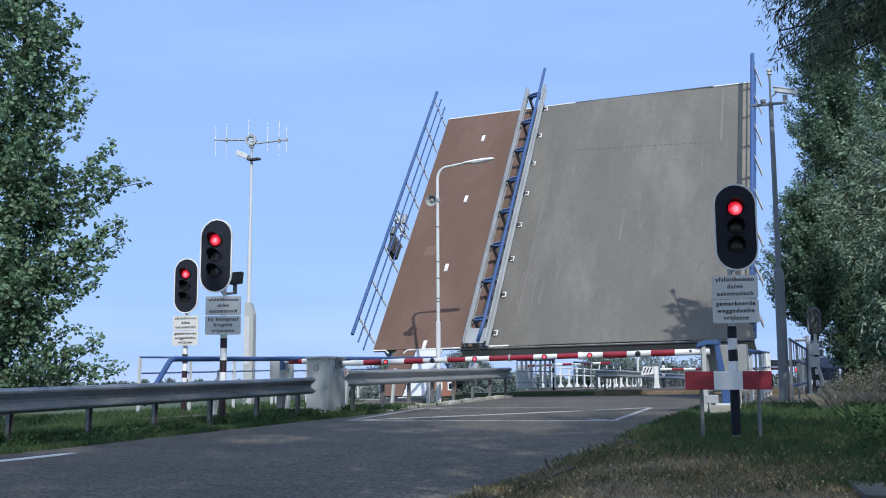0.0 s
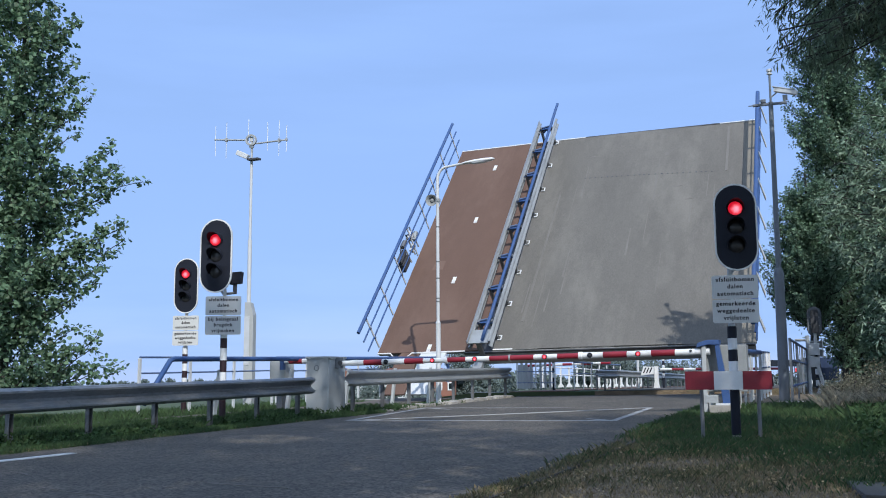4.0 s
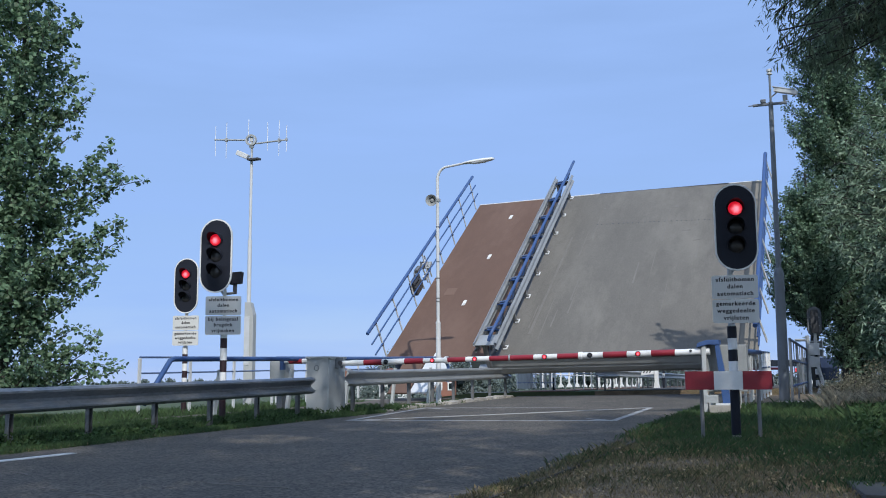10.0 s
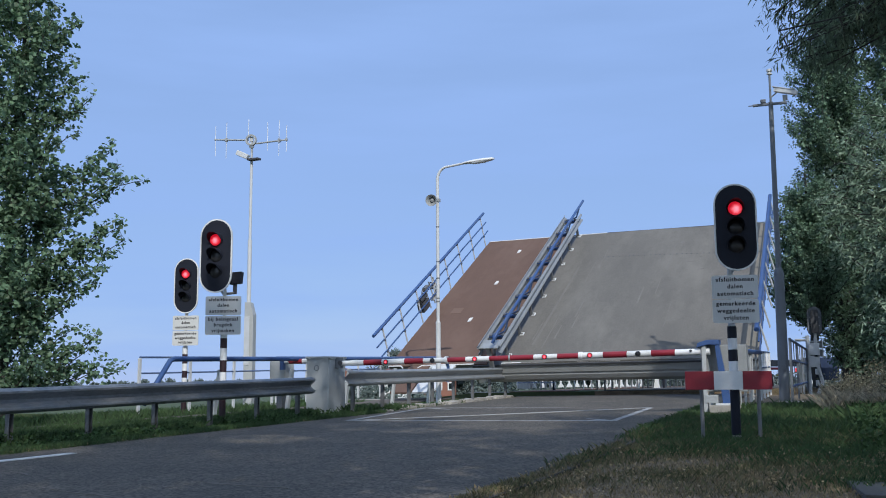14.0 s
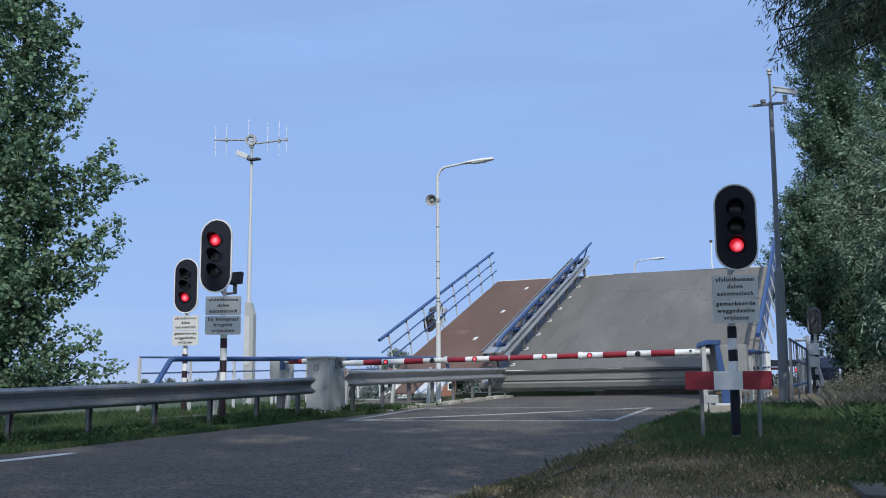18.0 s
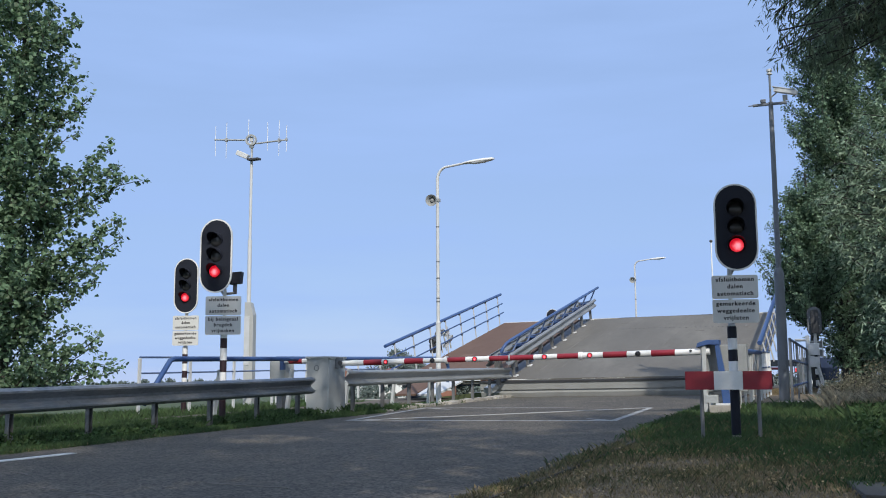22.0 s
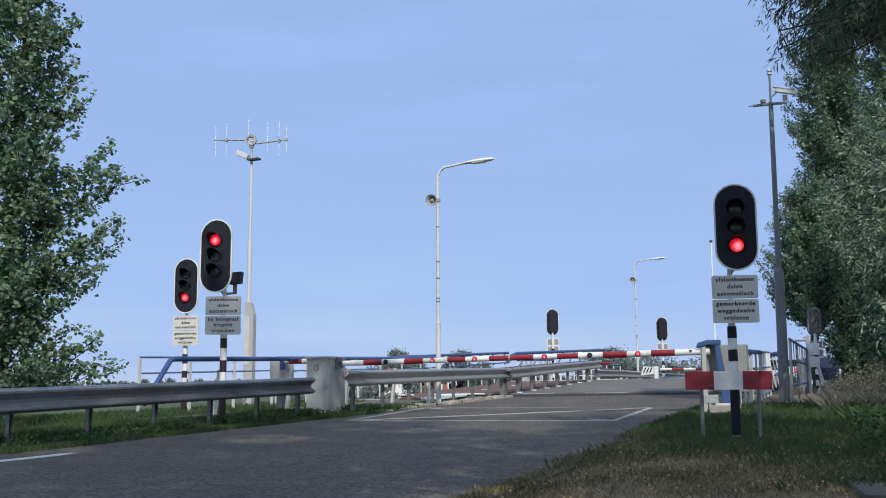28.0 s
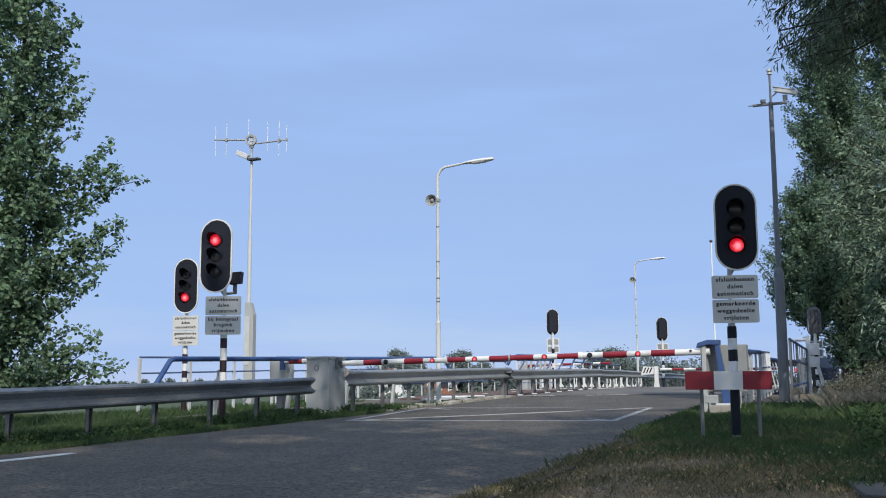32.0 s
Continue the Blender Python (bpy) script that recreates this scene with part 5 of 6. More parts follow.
part("number_plate", Geo().box(0, -2.06, 0.62, 0.5, 0.015, 0.11), mat("plate_yellow", (0.6, 0.45, 0.05), 0.5, var=0.05), car)


slab = thing("concrete_slab", "grey concrete slab lying in the verge", "slab", g=Geo().box(0, 0, 0, 1.15, 0.9, 0.10), material=DARKCONCRETE, bevel=0.015, at=pose(0.60, 7.85, land(0.60, 7.85) - 0.01, 0, 1, 8))


# ---- trees ----
def leaf_blades(rng, c, face, d, size, slim):
    """Leaf blades at c, folded along the rib, facing along face and pointing along d."""
    n = len(c)
    face = face / (np.linalg.norm(face, axis=1)[:, None] + 1e-6)
    d = d - face * np.sum(d * face, axis=1)[:, None]
    d = d / (np.linalg.norm(d, axis=1)[:, None] + 1e-6)
    side = np.cross(d, face)
    L = size * rng.uniform(0.65, 1.25, n)[:, None]
    W = L * slim
    if slim > 0.5:  # broad blade: wide near its base, pointed tip
        e1, e2 = face * W * 0.10, face * W * 0.06
        v = np.stack([c, c + d * L * 0.28 + side * W * 0.5 + e1, c + d * L * 0.66 + side * W * 0.36 + e2, c + d * L, c + d * L * 0.66 - side * W * 0.36 + e2, c + d * L * 0.28 - side * W * 0.5 + e1], axis=1).reshape(-1, 3)
        k = np.arange(n) * 6
        return v, np.concatenate([np.stack([k, k + 1, k + 2, k + 3], 1), np.stack([k, k + 3, k + 4, k + 5], 1)], 0)
    v = np.stack([c, c + d * L * 0.45 + side * W * 0.5 + face * W * 0.12, c + d * L, c + d * L * 0.45 - side * W * 0.5 + face * W * 0.12], axis=1).reshape(-1, 3)
    k = np.arange(n) * 4
    return v, np.concatenate([np.stack([k, k + 1, k + 2], 1), np.stack([k, k + 2, k + 3], 1)], 0)


def leaves(rng, centres, per, spread, size, slim, axis=None):
    """Leaf blades scattered round the given centres, facing up and away from the axis."""
    c = np.repeat(np.array(centres), per, axis=0)
    n = len(c)
    c = c + rng.normal(0, 1, (n, 3)) * spread
    face = rng.normal(0, 0.6, (n, 3))
    face[:, 2] += 0.5
    if axis is not None:
        away = c - np.array([axis[0], axis[1], 0.0])
        away[:, 2] = 0
        face += 0.5 * away / (np.linalg.norm(away, axis=1)[:, None] + 0.05)
    return leaf_blades(rng, c, face, rng.normal(0, 1, (n, 3)), size, slim)


def sprays(rng, twigs, dense, rad, size, slim, droop):
    """Leaves set close along each twig, so that every twig reads as one tuft."""
    a, b = np.array([p for p, q in twigs]), np.array([q for p, q in twigs])
    ln = np.linalg.norm(b - a, axis=1)
    idx = np.repeat(np.arange(len(a)), np.maximum(2, (ln * dense).astype(int)))
    n = len(idx)
    t = rng.uniform(0.05, 1.02, n)[:, None]
    along = (b - a)[idx] / (ln[idx][:, None] + 1e-6)
    off = rng.normal(0, 1, (n, 3)) * rad * (1.15 - 0.6 * t)
    c = a[idx] + (b - a)[idx] * t + off
    out = off / (np.linalg.norm(off, axis=1)[:, None] + 1e-6)
    face = out * 0.6 + rng.normal(0, 0.45, (n, 3))
    face[:, 2] += 0.55
    d = along * 0.5 + out * 0.5 + rng.normal(0, 0.45, (n, 3))
    d[:, 2] -= droop
    return leaf_blades(rng, c, face, d, size, slim)


def joined(*bits):
    """Several sets of vertices and faces (as many corners each) in one."""
    vs, fs, k = [], [], 0
    for v, f in bits:
        vs.append(v)
        fs.append(f + k)
        k += len(v)
    return np.concatenate(vs), np.concatenate(fs)


def leaf_mesh(name, v, f, material):
    me = bpy.data.meshes.new(name)
    me.from_pydata(v.tolist(), [], f.tolist())
    me.materials.append(material)
    return me


def branch(g, rng, a, b, r0, r1, bend=0.12, n=5):
    a, b = Vector(a), Vector(b)
    ln = (b - a).length
    pts = [a]
    for i in range(1, n):
        t = i / n
        p = a.lerp(b, t) + Vector(rng.normal(0, 1, 3)) * ln * bend * 0.35 * math.sin(math.pi * t)
        pts.append(p)
    pts.append(b)
    g.tube(pts, r0, 7, r1)
    return pts


def tree(name, label, base, height, trunk_r, boughs, leaf_mat, leaf_size, slim, dense, rad, seed, droop=0.25, group="trees", twigs=7, twig_len=0.5, lean=(0, 0), twig_up=0.8, swaying=(), limb_r=0.3, inner=6, wood=4, inner_size=1.6):
    """boughs: (height of its root, way as x, y, z of its end from the root). Leafy twigs stand along each bough; larger, darker-lying leaves fill its inside."""
    rng = np.random.default_rng(seed)
    t = thing(name, label, "tree", group, at=pose(*base))
    g = Geo()
    top = (lean[0], lean[1], height)
    branch(g, rng, (0, 0, -0.4), top, trunk_r, trunk_r * 0.15, 0.04, 9)
    part("trunk", g, BARK, t, smooth=True)
    crown_twigs, heart = [], []
    for i_b, (z, (ex, ey, ez)) in enumerate(list(boughs) + list(swaying)):
        moves = i_b >= len(boughs)
        gb, own = Geo(), []
        k = max(0.0, min(1.0, z / height))
        root = Vector(top) * k
        start = Vector((0, 0, 0)) if moves else root
        way = Vector((ex, ey, ez))
        pts = branch(gb, rng, start, start + way, trunk_r * limb_r * (1.1 - k), 0.008, 0.16, 6)
        ln = way.length
        m = max(4, int(ln * twigs))
        for j in range(m):
            tt = 0.15 + 0.85 * (j + rng.uniform(0, 1)) / m
            i0 = min(len(pts) - 2, int(tt * (len(pts) - 1)))
            p = pts[i0].lerp(pts[i0 + 1], tt * (len(pts) - 1) - i0)
            w = Vector(rng.normal(0, 0.62, 3)) + way.normalized() * 0.5
            w.z += twig_up
            w.normalize()
            e = p + w * twig_len * rng.uniform(0.5, 1.15) * (1.15 - 0.5 * tt)
            if j % wood == 0:
                gb.tube([p, p.lerp(e, 0.55) + Vector(rng.normal(0, 0.02, 3)), e], 0.008, 4, 0.003)
            own.append((tuple(p.lerp(e, 0.1)), tuple(e)))
            if tt < 0.7 and not moves:
                heart.append(tuple(p))
        limb = part("limb", gb, BARK, t)
        if moves:
            limb.matrix_basis = Matrix.Translation(root)
            v, f = sprays(rng, own, dense, rad, leaf_size, slim, droop)
            tagged(part("leaf_spray", leaf_mesh("leaf_spray", v, f, leaf_mat), leaf_mat, limb), kind="stuff")
            swaying_limbs.append((limb, root.copy(), ez))
        else:
            crown_twigs += own
    bits = [sprays(rng, crown_twigs, dense, rad, leaf_size, slim, droop)]
    if inner:
        bits.append(leaves(rng, heart, inner, 0.14, leaf_size * inner_size, slim, axis=(0, 0)))
    v, f = joined(*bits)
    tagged(part("crown", leaf_mesh("crown", v, f, leaf_mat), leaf_mat, t), kind="stuff")
    return t


swaying_limbs = []


def ring_boughs(seed, z0, z1, n, reach0, reach1, rise, squash=1.0):
    """Boughs round a trunk from z0 to z1, their reach running from reach0 to reach1."""
    r = random.Random(seed)
    out = []
    for i in range(n):
        k = i / max(1, n - 1)
        a = i * 2.39996 + r.uniform(-0.4, 0.4)
        reach = (reach0 + (reach1 - reach0) * k) * r.uniform(0.75, 1.15)
        out.append((z0 + (z1 - z0) * k, (reach * math.cos(a), reach * math.sin(a) * squash, reach * rise * r.uniform(0.5, 1.5))))
    return out


def reaching(ends, rise=0.5):
    """Boughs from the trunk to given ends (x, y, z from the tree's foot)."""
    out = []
    for x, y, z in ends:
        root = max(0.4, z - rise * math.hypot(x, y))
        out.append((root, (x, y, z - root)))
    return out


POPLAR_ENDS = [(0.21, 0.22, 7.89), (0.33, 0.35, 7.74), (0.61, 0.67, 7.33), (0.76, 0.81, 7.12), (0.83, 0.9, 6.78), (0.92, 0.99, 6.39), (0.81, 0.88, 6.03), (0.79, 0.85, 5.68), (0.22, 0.23, 5.26), (1.26, 1.36, 5.42), (1.37, 1.47, 5.12), (1.54, 1.66, 4.79), (1.21, 1.3, 4.81), (1.18, 1.28, 4.41), (0.81, 0.88, 4.77), (1.36, 1.47, 3.86),
               (1.41, 1.52, 3.58), (1.09, 1.17, 3.67), (1.02, 1.1, 3.33), (1.11, 1.2, 2.81), (0.88, 0.95, 2.88), (0.81, 0.88, 2.43), (0.71, 0.76, 2.16), (0.39, 0.41, 3.73), (0.45, 0.49, 1.77), (1.15, 1.24, 1.65), (1.08, 1.16, 1.46), (1.45, 1.56, 1.0), (1.17, 1.26, 1.02), (0.85, 0.91, 1.35), (0.48, 0.51, 1.13)]
tree("poplar_tree", "leafy grey-green poplar beside the cycle path", (-14.55, 13.45, -0.05), 11.0, 0.10,
     ring_boughs(3, 0.4, 10.6, 96, 1.05, 0.95, 0.9), LEAF, 0.088, 0.95, 62, 0.062, 11, twigs=10, twig_len=0.42, swaying=reaching(POPLAR_ENDS, 0.75), limb_r=0.16, twig_up=0.7, inner=6, wood=3, inner_size=1.1)
ROW_A = [(-1.47, 0.01, 13.05), (-1.65, 0.01, 12.48), (-1.53, 0.01, 11.88), (-1.83, 0.01, 11.21), (-1.81, 0.01, 10.63), (-1.45, 0.01, 10.12), (-1.31, 0.01, 9.65), (-1.37, 0.01, 9.19), (-1.2, 0.01, 8.48), (-1.14, 0.01, 7.8), (-0.58, 0.0, 10.6), (-0.3, 0.0, 11.97), (-0.25, 0.0, 8.97), (0.24, -0.45, 10.29), (1.01, -0.46, 9.75), (-0.98, 0.01, 6.99), (-0.53, 0.0, 5.61)]
ROW_B = [(-0.31, -0.2, 7.9), (-0.73, -0.1, 7.6), (-1.05, -0.2, 7.47), (-1.26, -0.02, 6.98), (-1.24, -0.2, 6.42), (-1.15, -0.02, 5.76), (-1.42, -0.03, 5.23), (-1.71, -0.03, 4.52), (-1.65, -0.03, 4.0), (-1.46, -0.03, 3.56), (-1.15, -0.02, 3.27), (-0.7, -0.4, 4.22), (-0.62, -0.5, 5.73), (-0.38, -0.4, 6.59), (-0.87, -0.3, 4.98)]
tree("roadside_tree", "tall dense poplar with upright tufts in the roadside row", (0.26, 40.0, 0.05), 16.0, 0.28, ring_boughs(22, 2.6, 14.6, 130, 2.2, 1.35, 1.0) + ring_boughs(29, 0.6, 2.6, 20, 1.2, 1.3, 0.6) + reaching(ROW_A, 0.6), ROWLEAF, 0.076, 0.85, 62, 0.085, 22, twigs=10, twig_len=0.6, twig_up=1.3, group="roadside trees", limb_r=0.2, inner=8, wood=9)
tree("roadside_tree", "pointed young poplar in the roadside row", (-0.95, 38.54, 0.0), 8.4, 0.2, ring_boughs(24, 2.3, 7.2, 104, 1.9, 0.75, 0.9) + reaching(ROW_B, 0.7), ROWLEAF, 0.072, 0.85, 62, 0.07, 24, twigs=10, twig_len=0.45, twig_up=1.2, group="roadside trees", limb_r=0.2, inner=8, wood=9)
tree("roadside_tree", "tall dense poplar with upright tufts in the roadside row", (2.5, 41.5, 0.0), 16.0, 0.25, ring_boughs(25, 1.0, 14.6, 110, 2.0, 1.4, 1.0), ROWLEAF, 0.105, 0.85, 42, 0.11, 25, twigs=8, twig_len=0.65, twig_up=1.3, group="roadside trees", limb_r=0.2, inner=8, wood=9)
for x, y, h, reach, m, sd in ((0.9, 45.0, 9.5, 1.7, LEAFD, 26), (1.9, 34.0, 6.4, 1.5, LEAFD, 23), (1.5, 26.5, 4.6, 1.1, LEAFD, 28)):
    tree("roadside_tree", "dense dark green tree that fills or shades the roadside row", (x, y, -0.05), h, 0.18,
         ring_boughs(sd, 0.5, h - 1.0, 60, reach, reach * 0.5, 0.6), m, 0.11, 0.85, 44, 0.12, sd, twigs=8, twig_len=0.55, group="roadside trees", limb_r=0.2, inner=8, wood=9)
# unseen trees added to shade the verge, far signal and foot of the bridge leaf
for x, y, h, z0, reach, sd in ((2.05, 17.1, 10.7, 4.8, 1.35, 21), (4.7, 21.6, 10.5, 1.2, 1.9, 27), (5.2, 26.0, 9.0, 1.2, 1.9, 61), (4.4, 30.4, 12.5, 1.2, 1.9, 62), (5.2, 34.8, 13.5, 1.2, 2.1, 63)):
    tree("roadside_tree", "dense dark green tree that fills or shades the roadside row", (x, y, -0.05), h, 0.2,
         ring_boughs(sd, z0, h - 1.0, 52, reach, reach * 0.55, 0.6), LEAFD, 0.21, 0.5, 34, 0.14, sd, twigs=7, twig_len=0.6, group="roadside trees", limb_r=0.2, inner=6, wood=9)
LOW_WILLOW = [(-2.42, 0.3, 3.45), (-2.3, 0.3, 3.6), (-2.2, 0.3, 3.85), (-2.1, 0.3, 4.1), (-2.0, 0.3, 4.45), (-1.85, 0.3, 4.6), (-1.7, 0.2, 4.8), (-2.3, 0.3, 3.3), (-2.05, 0.3, 3.7), (-1.9, 0.3, 4.2), (-2.26, 0.32, 3.1), (-2.19, 0.31, 2.92), (-2.07, 0.29, 2.78), (-2.0, 0.28, 2.6), (-2.09, 0.3, 3.13), (-1.85, 0.06, 3.16), (-1.79, 0.05, 2.89), (-1.67, 0.04, 3.49), (-1.83, 0.06, 3.6), (-1.5, 0.01, 3.74), (-1.89, 0.27, 3.96), (-1.57, 0.02, 3.92), (-1.73, 0.24, 1.93), (-1.82, 0.26, 1.59), (-1.68, 0.24, 1.42), (-1.62, 0.03, 1.8), (-1.56, 0.02, 2.7)]
tree("willow_tree", "pale grey-green willow bush overhanging the verge", (2.2, 15.6, 0.0), 5.2, 0.16, reaching(LOW_WILLOW, 0.35) + ring_boughs(31, 1.0, 4.6, 34, 1.4, 0.9, 0.3), WILLOW, 0.088, 0.30, 100, 0.06, 31, droop=0.5, twigs=13, twig_len=0.34, twig_up=0.35, group="roadside trees", limb_r=0.14, inner=3)
rh = random.Random(6)
curtain = [(-1.5 - 2.35 * rh.random() ** 0.8, 1.0 + 0.8 * rh.random(), 4.05 + 1.5 * rh.random()) for _ in range(120)] + [(-3.75, 1.46, 4.5), (-3.72, 1.45, 4.2), (-3.85, 1.44, 4.75), (-3.5, 1.4, 4.0), (-3.3, 1.3, 3.85)]
# the low ring of boughs (38) is unseen, added to shade the verge
tree("willow_tree", "willow with drooping slender twigs over the verge", (3.3, 8.6, 0.0), 7.8, 0.28, reaching(curtain, -0.4) + ring_boughs(37, 5.0, 7.2, 16, 1.4, 1.0, 0.2) + ring_boughs(38, 1.6, 5.0, 22, 1.5, 1.5, 0.2), CURTAIN, 0.082, 0.21, 80, 0.04, 37, droop=0.9, twigs=12, twig_len=0.40, group="roadside trees", twig_up=-1.0, limb_r=0.04, inner=3, wood=5)
# unseen trees added behind the camera to shade the road
for x, y, h, sd in ((1.6, -1.3, 18.0, 41), (3.8, -8.5, 17.5, 42), (-1.8, -6.5, 18.0, 43), (7.0, -4.5, 16.0, 44), (-5.5, -12.0, 19.0, 46)):
    tree("roadside_tree", "unseen tall dark green tree added for shade", (x, y, 0), h, 0.3,
         ring_boughs(sd, 5.2, h - 0.6, 46, 4.0, 2.2, 0.35), LEAFD, 0.31, 0.5, 14, 0.22, sd, twigs=4, twig_len=0.9, group="roadside trees", inner=3, wood=6)
# more unseen shade trees, right of the view
for x, y, h, sd in ((4.4, 3.6, 13.0, 47), (8.5, 9.5, 12.0, 48)):
    tree("roadside_tree", "unseen tall dark green tree added for shade", (x, y, 0), h, 0.25,
         ring_boughs(sd, 2.6, h - 0.6, 46, 2.2, 1.2, 0.35), LEAFD, 0.23, 0.5, 14, 0.2, sd, twigs=5, twig_len=0.8, group="roadside trees", limb_r=0.2, inner=2)


# unseen poplars added left of the camera to block skylight over verge and road
for x, y, h, sd in ((-14.2, 6.8, 12.0, 81), (-14.8, -1.5, 13.0, 82)):
    tree("poplar_tree", "unseen leafy poplar added to block skylight", (x, y, 0), h, 0.15,
         ring_boughs(sd, 1.0, h - 1.2, 50, 1.9, 1.0, 0.8), LEAFD, 0.26, 0.5, 20, 0.16, sd, twigs=5, twig_len=0.7, limb_r=0.2, inner=3, wood=6)


# ---- far woods ----
def far_wood(label, x0, y0, x1, y1, h, seed, n, per=12, size=0.22, low=-1.2):
    rng = np.random.default_rng(seed)
    cs = []
    for i in range(n):
        k = i / n
        hh = h * (0.55 + 0.45 * (0.5 + 0.5 * math.sin(k * 23 + seed))) * rng.uniform(0.75, 1.1)
        cx, cy = x0 + (x1 - x0) * k, y0 + (y1 - y0) * k + rng.uniform(-4, 4)
        for j in range(60):
            a, b = rng.uniform(0, 6.283), rng.uniform(0, 1) ** 0.7
            r = hh * 0.75 * math.sqrt(rng.uniform(0, 1)) * math.sqrt(1.0 - b * b)
            cs.append((cx + r * math.cos(a), cy + r * math.sin(a), low + hh * b - 0.009 * max(0.0, math.hypot(cx, cy) - 120.0)))
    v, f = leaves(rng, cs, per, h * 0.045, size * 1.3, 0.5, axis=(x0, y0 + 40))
    t = new("far_trees", leaf_mesh("far_trees", v, f, HAZEWOOD))
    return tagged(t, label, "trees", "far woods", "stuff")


far_wood("clump of green trees on the far bank", -35.9, 77.5, -34.9, 78.0, 3.9, 51, 5, 80, 0.14)
far_wood("clump of green trees on the far bank", -31.1, 79.6, -30.0, 80.0, 3.5, 57, 5, 80, 0.14)
far_wood("clump of green trees on the far bank", -20.3, 82.9, -17.3, 84.0, 4.3, 58, 10, 60, 0.15)
far_wood("belt of trees along the far road", -18.5, 84, -9, 85.5, 3.2, 59, 30, 14, 0.18)
far_wood("low hedge and bushes across the canal", -46, 72, -3, 92, 2.2, 60, 60, 6, 0.24)
far_wood("low hedge in front of the far houses", -36, 62, -27, 66, 1.5, 64, 18, 12, 0.13, -1.4)
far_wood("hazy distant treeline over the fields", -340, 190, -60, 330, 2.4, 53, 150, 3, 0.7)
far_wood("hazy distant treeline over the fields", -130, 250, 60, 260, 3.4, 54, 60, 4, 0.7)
far_wood("belt of trees beyond the roadside", 1, 64, 26, 60, 9.0, 55, 14, 12, 0.3)
far_wood("green bushes on the far quay beside the cycle path", -22, 42, -14, 44, 1.2, 56, 12, 12, 0.11)


# ---- shrubs under the roadside trees ----
def shrub(at, w, h, seed, m, label):
    rng = np.random.default_rng(seed)
    t = thing("shrub", label, "shrub", "roadside shrubs", at=pose(*at))
    cs = []
    for i in range(9):
        a, k = rng.uniform(0, 6.283), rng.uniform(0.3, 1.0)
        e = (w * k * math.cos(a), w * k * math.sin(a), h * rng.uniform(0.5, 1.0))
        part("stem", Geo().tube([(0, 0, -0.05), (e[0] * 0.4, e[1] * 0.4, e[2] * 0.6), e], 0.016, 5, 0.005), BARK, t)
        cs += [tuple(c * q for c in e) for q in (0.45, 0.6, 0.75, 0.9, 1.0)]
    v, f = leaves(rng, cs, 46, min(0.12, w * 0.28), min(0.055, w * 0.3), 0.45, axis=(0, 0))
    tagged(part("foliage", leaf_mesh("foliage", v, f, m), m, t), kind="stuff")


for i, (x, y, w, h) in enumerate([(0.15, 20.3, 0.7, 0.55), (0.9, 19.2, 0.8, 0.6), (1.7, 18.2, 0.9, 0.7), (0.5, 23.5, 0.8, 0.7), (1.6, 21.5, 1.0, 0.9), (2.4, 16.6, 0.8, 0.6)]):
    shrub((x, y, ground_z(x, y)), w, h, 70 + i, BRUSH, "low tangled shrub under the roadside trees")

# ---- grass, weeds, fallen leaves ----
def blades(rng, n, area, h, w, keep=None):
    x = rng.uniform(area[0], area[1], n)
    y = rng.uniform(area[2], area[3], n)
    if keep is not None:
        ok = keep(x, y)
        x, y = x[ok], y[ok]
    n = len(x)
    z = np.array([road_z(b, a) if ROAD_L < a < ROAD_R else land(a, b) for a, b in zip(x, y)])
    a = rng.uniform(0, 6.283, n)
    hh = h * rng.uniform(0.4, 1.25, n)
    lx, ly = rng.normal(0, 0.45, n) * hh, rng.normal(0, 0.45, n) * hh
    c, s = np.cos(a) * w / 2, np.sin(a) * w / 2
    v = np.stack([np.stack([x - c, y - s, z - 0.01], 1), np.stack([x + c, y + s, z - 0.01], 1), np.stack([x + lx * 0.4 + c * .7, y + ly * 0.4 + s * .7, z + hh * 0.6], 1), np.stack([x + lx, y + ly, z + hh], 1)], 1).reshape(-1, 3)
    k = np.arange(n) * 4
    f = np.concatenate([np.stack([k, k + 1, k + 2], 1), np.stack([k, k + 2, k + 3], 1)], 0)
    return v, f


def patch(x, y, s, o):
    return grng.normal(0, 0.55, np.shape(x)) + np.sin(x * s + o) * np.cos(y * s * 0.8 + o * 1.7) + 0.5 * np.sin(x * s * 2.3 - y * s * 1.7 + o)


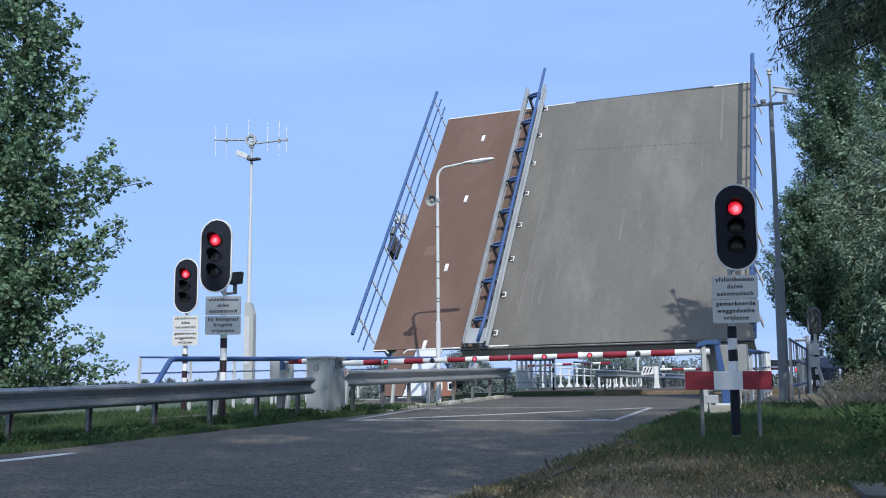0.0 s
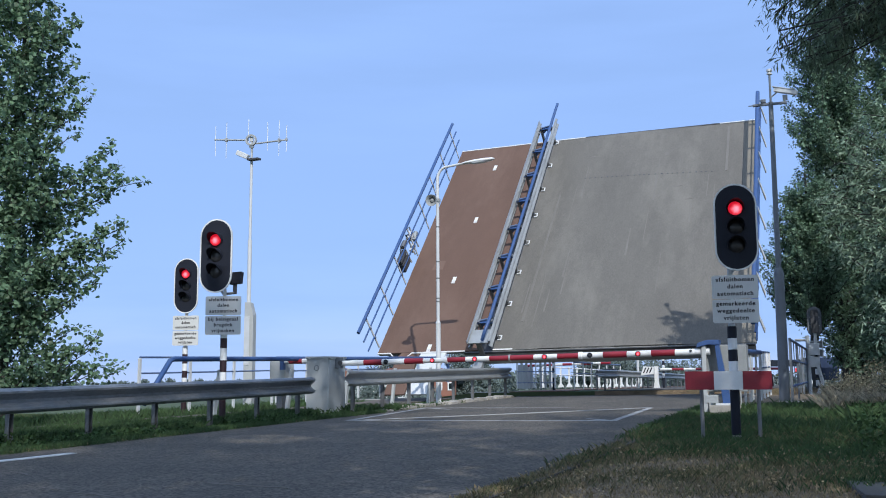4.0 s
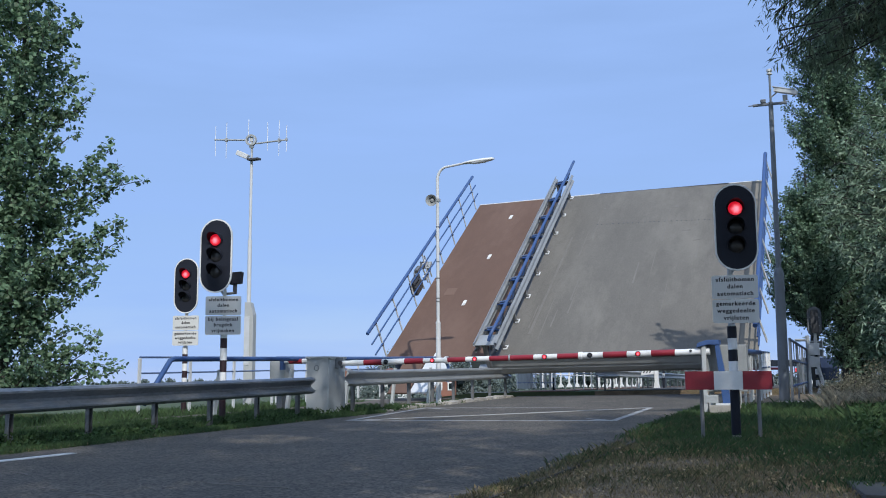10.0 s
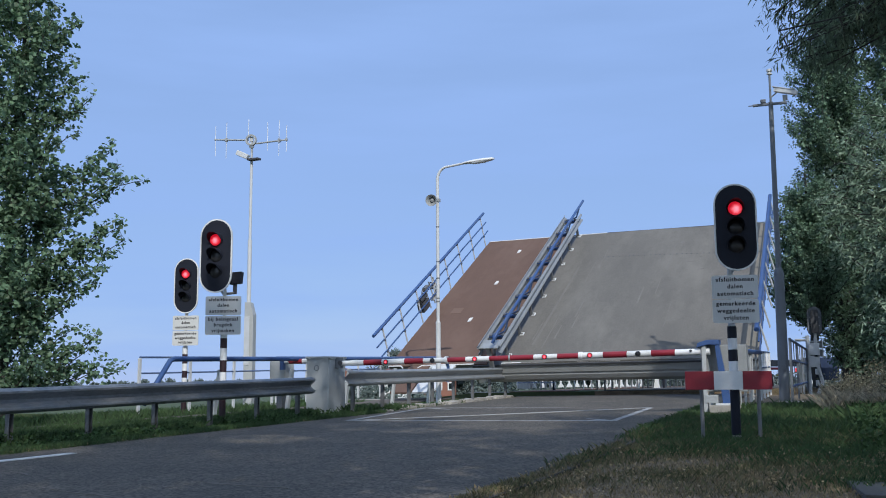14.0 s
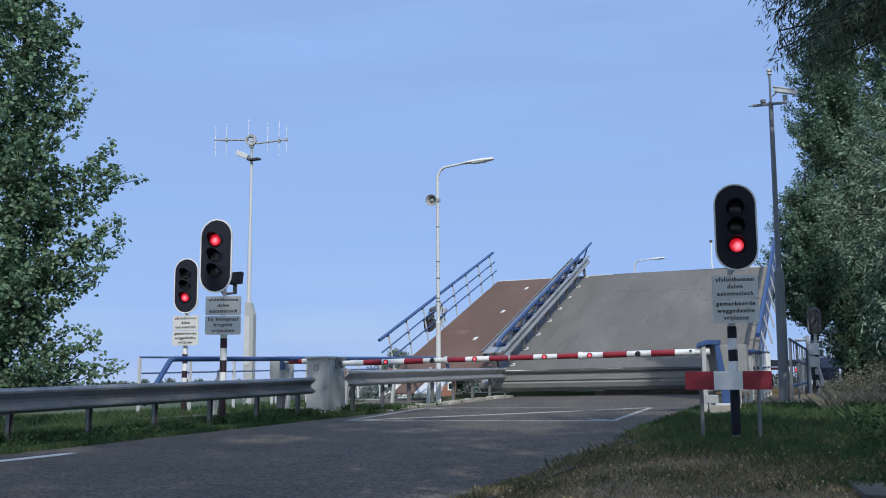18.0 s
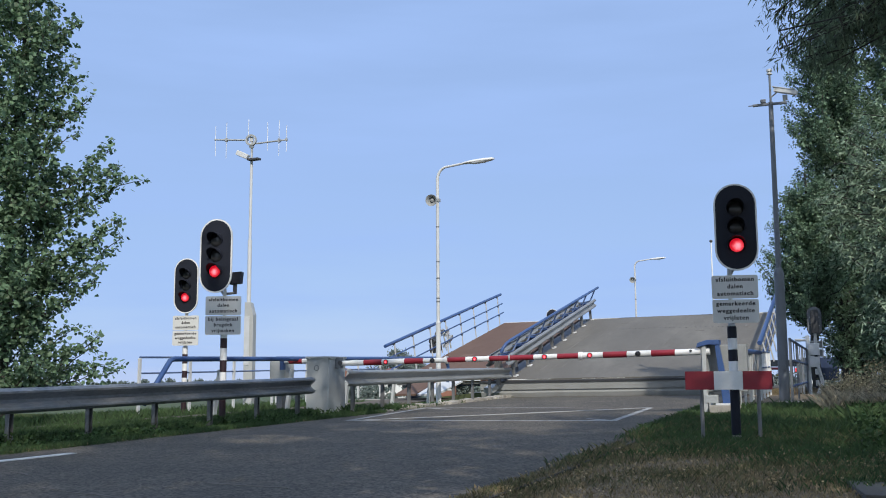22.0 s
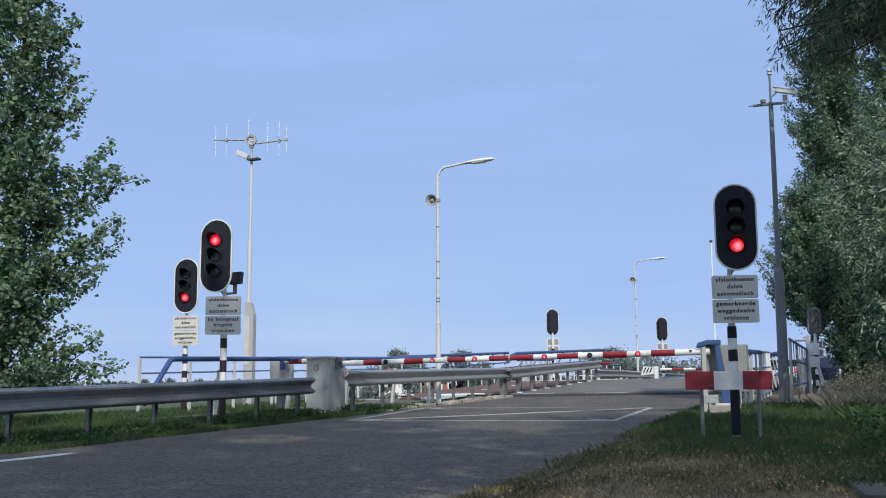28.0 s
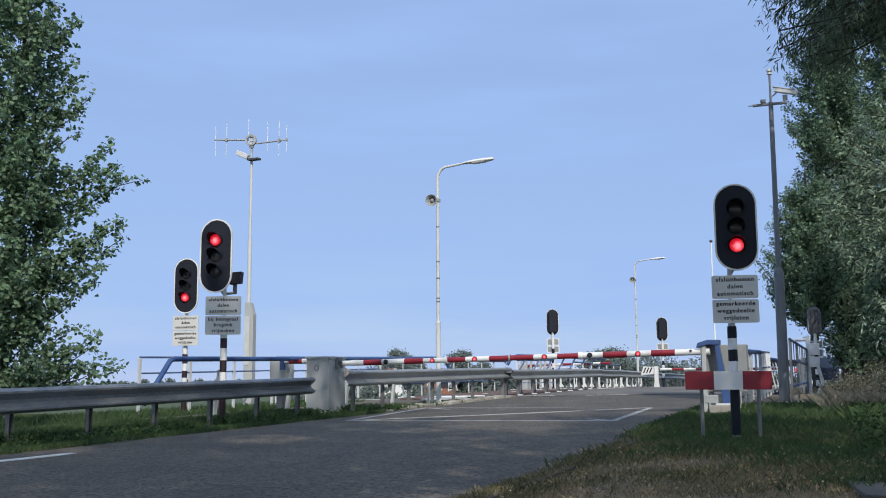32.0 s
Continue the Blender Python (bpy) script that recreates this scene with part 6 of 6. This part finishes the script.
grng = np.random.default_rng(8)
for label, m, n, area, h, w, keep in (
        ("green verge grass at the foot of the signal", GRASS, 120000, (-2.6, 2.4, 7.4, 20), 0.075, 0.005, lambda x, y: patch(x, y, 1.7, 0.4) + np.minimum(1.5, (y - 10.3 + 1.2 * x) * 0.5) > -0.5),
        ("ragged taller tufts round the signal and the boom rest", GRASS, 12000, (-1.75, 1.6, 12.6, 20), 0.16, 0.008, lambda x, y: patch(x, y, 2.6, 2.2) > 0.45),
        ("straw among the green verge grass", WORNGRASS, 26000, (-2.5, 2.4, 8.2, 16), 0.08, 0.005, lambda x, y: patch(x, y, 2.2, 1.9) > 0.2),
        ("mixed worn verge grass by the roadside", WORNGRASS, 60000, (-2.5, 3.0, 2.5, 9.6), 0.045, 0.0035, lambda x, y: patch(x, y, 2.1, 1.1) > 0.35),
        ("dry straw-coloured verge grass", DRYGRASS, 90000, (-2.5, 3.0, 2.5, 10.5), 0.034, 0.0035, lambda x, y: patch(x, y, 2.1, 2.6) > -0.9),
        ("grass and weeds along the guardrail", GRASS, 50000, (-9.5, -8.5, 3.5, 17.5), 0.065, 0.006, lambda x, y: (patch(x, y, 1.9, 0.2) > -0.8)),
        ("green grass bank beyond the guardrail", GRASS, 30000, (-19, -12.3, 5, 24), 0.16, 0.016, None),
        ("grass strip between guardrail and cycle path", GRASS, 60000, (-10.7, -9.4, 4, 16.4), 0.15, 0.008, lambda x, y: patch(x, y, 1.5, 0.9) > -0.6),
        ("ragged weeds beside the barrier housing", GRASS, 3500, (-9.9, -8.95, 16.3, 19.5), 0.16, 0.016, lambda x, y: patch(x, y, 2.3, 0.7) > -0.2),
        ("dry litter and stubble along the verge edge", DRYGRASS, 9000, (-2.5, -2.05, 2.5, 15), 0.03, 0.004, lambda x, y: patch(x, y, 2.9, 0.3) > -0.3),
        ("worn short grass along the verge edge", WORNGRASS, 9000, (-2.45, -2.05, 2.5, 17), 0.045, 0.004, lambda x, y: patch(x, y, 2.9, 1.3) > -0.3),
        ("dry litter between grass and asphalt", DRYGRASS, 14000, (-8.98, -8.56, 3.5, 17), 0.03, 0.005, lambda x, y: patch(x, y, 2.3, 2.3) > -0.1),
        ("tall dry grass under the roadside trees", STRAW, 26000, (-0.3, 3.0, 17.2, 24), 0.30, 0.008, lambda x, y: patch(x, y, 1.3, 0.8) > -0.1),
        ("rough green undergrowth under the roadside trees", GRASS, 14000, (0.0, 4.5, 14, 27), 0.22, 0.02, None)):
    v, f = blades(grng, n, area, h, w, keep)
    tagged(new("grass", leaf_mesh("grass", v, f, m)), label, "grass", "verge grass", "stuff")
for label, m, n, x0, x1, y0, y1, top, size in (
        ("low broad-leaved weeds along the guardrail", WEED, 11000, -9.75, -8.75, 4.5, 17.6, 0.13, 0.05),
        ("rank dark weeds in the shade of the roadside trees", WEED, 12000, 0.1, 3.2, 9.8, 18.5, 0.22, 0.06),
        ("weeds at the crumbling kerb", WEED, 1800, -9.1, -8.72, 17.0, 22.5, 0.12, 0.045)):
    wx, wy = grng.uniform(x0, x1, n), grng.uniform(y0, y1, n)
    ok = patch(wx, wy, 1.7, 1.3) > -0.4
    v, f = leaves(grng, [(a, b, (road_z(b, a) if ROAD_L < a < ROAD_R else land(a, b)) + top * c) for a, b, c in zip(wx[ok], wy[ok], grng.uniform(0.05, 1.0, n)[ok] ** 1.5)], 1, 0.015, size, 0.7)
    tagged(new("weeds", leaf_mesh("weeds", v, f, m)), label, "weeds", "verge weeds", "stuff")
fx, fy = grng.uniform(-2.6, 2.5, 5200), grng.uniform(3, 11, 5200)
v, f = leaves(grng, [(a, b, land(a, b) + 0.03) for a, b in zip(fx, fy)], 1, 0.01, 0.032, 0.55)
tagged(new("fallen_leaves", leaf_mesh("fallen_leaves", v, f, DRYLEAF)), "dry fallen leaves scattered on the verge", "leaves", "", "stuff")


# ---- what moves: the leaf comes down, the warning lamps flash in turn ----
def leaf_pose(deg):
    a = radians(deg)
    tilt = pose(0, 0, 0, 0, TILT, 0)
    o = Vector((-9.797, 26.995, 0.166)) + tilt @ Vector((0, -1.503 * a - 0.717 * a * a, 2.874 * a - 1.083 * a * a))
    return Matrix.Translation(o) @ tilt @ pose(0, 0, 0, deg, 0, 0) @ Matrix.Translation((1.085, -2.53, 0))


def flashing(part_ob, a, b, switch, first):
    """Rows for a lamp that jumps between two places at the times of switch."""
    rows, here = [(0, first)], first
    for t in switch:
        there = b if here == a else a
        rows += [(t - 0.034, here), (t, there)]
        here = there
    rows.append((32, here))
    walk(part_ob, rows)


def motions():
    angles = [(0, 53.49), (3, 48.17), (6, 42.78), (9, 37.15), (13, 29.74), (16.5, 23.18), (19, 18.28), (22, 12.39), (23, 10.24), (24, 8.31), (25, 6.21), (26.3, 3.8), (27.5, 1.98), (28.1, 1.68), (28.8, 1.25), (30, 0.35), (30.8, 0.25), (32, 0.25)]
    walk(leaf, [(t, leaf_pose(a)) for t, a in angles])
    # the boughs of the poplar drift and nod in the wind
    for n, (limb, root, ez) in enumerate(swaying_limbs):
        rows = []
        for i in range(23):
            t = 32.0 * i / 22
            drift = -2.6 * max(0.0, 1 - t / 12.0) ** 1.5
            nod = 0.8 * math.sin(1.15 * t + 1.7 * n) + 0.5 * math.sin(2.3 * t + 0.9 * n)
            rows.append((t, Matrix.Translation(root) @ pose(0, 0, 0, 0.5 * nod, -0.6 * drift - 0.6 * nod, 0.8 * nod)))
        walk(limb, rows)
    beat = [0.45 + 0.971 * k for k in range(33)]
    quick = [20.62 + 0.634 * k for k in range(-32, 18)]
    for key, times in (("right", beat), ("cycle", beat), ("left", quick)):
        lamp, dx, hz, s = lit_lamps[key]
        up = pose(dx, -0.052, hz + LAMP_UP * s, 90, 0, 0)
        down = pose(dx, -0.052, hz + LAMP_DOWN * s, 90, 0, 0)
        flashing(lamp, up, down, times, up)
    pulses = []
    for k in range(-28, 5):
        for t in (28.81 + 1.051 * k, 28.81 + 1.051 * k + 0.5):
            if 0.05 < t < 31.9 or 31.9 <= t < 31.98:
                pulses.append(t)
    for key, i, j in (("boom_a", 0, 1), ("boom_b", 4, 5)):
        a, b = (pose(BOOM_LAMPS[q], -0.05, boom_z(BOOM_LAMPS[q]), 90, 0, 0) for q in (i, j))
        flashing(lit_lamps[key], a, b, pulses, a)


motions()
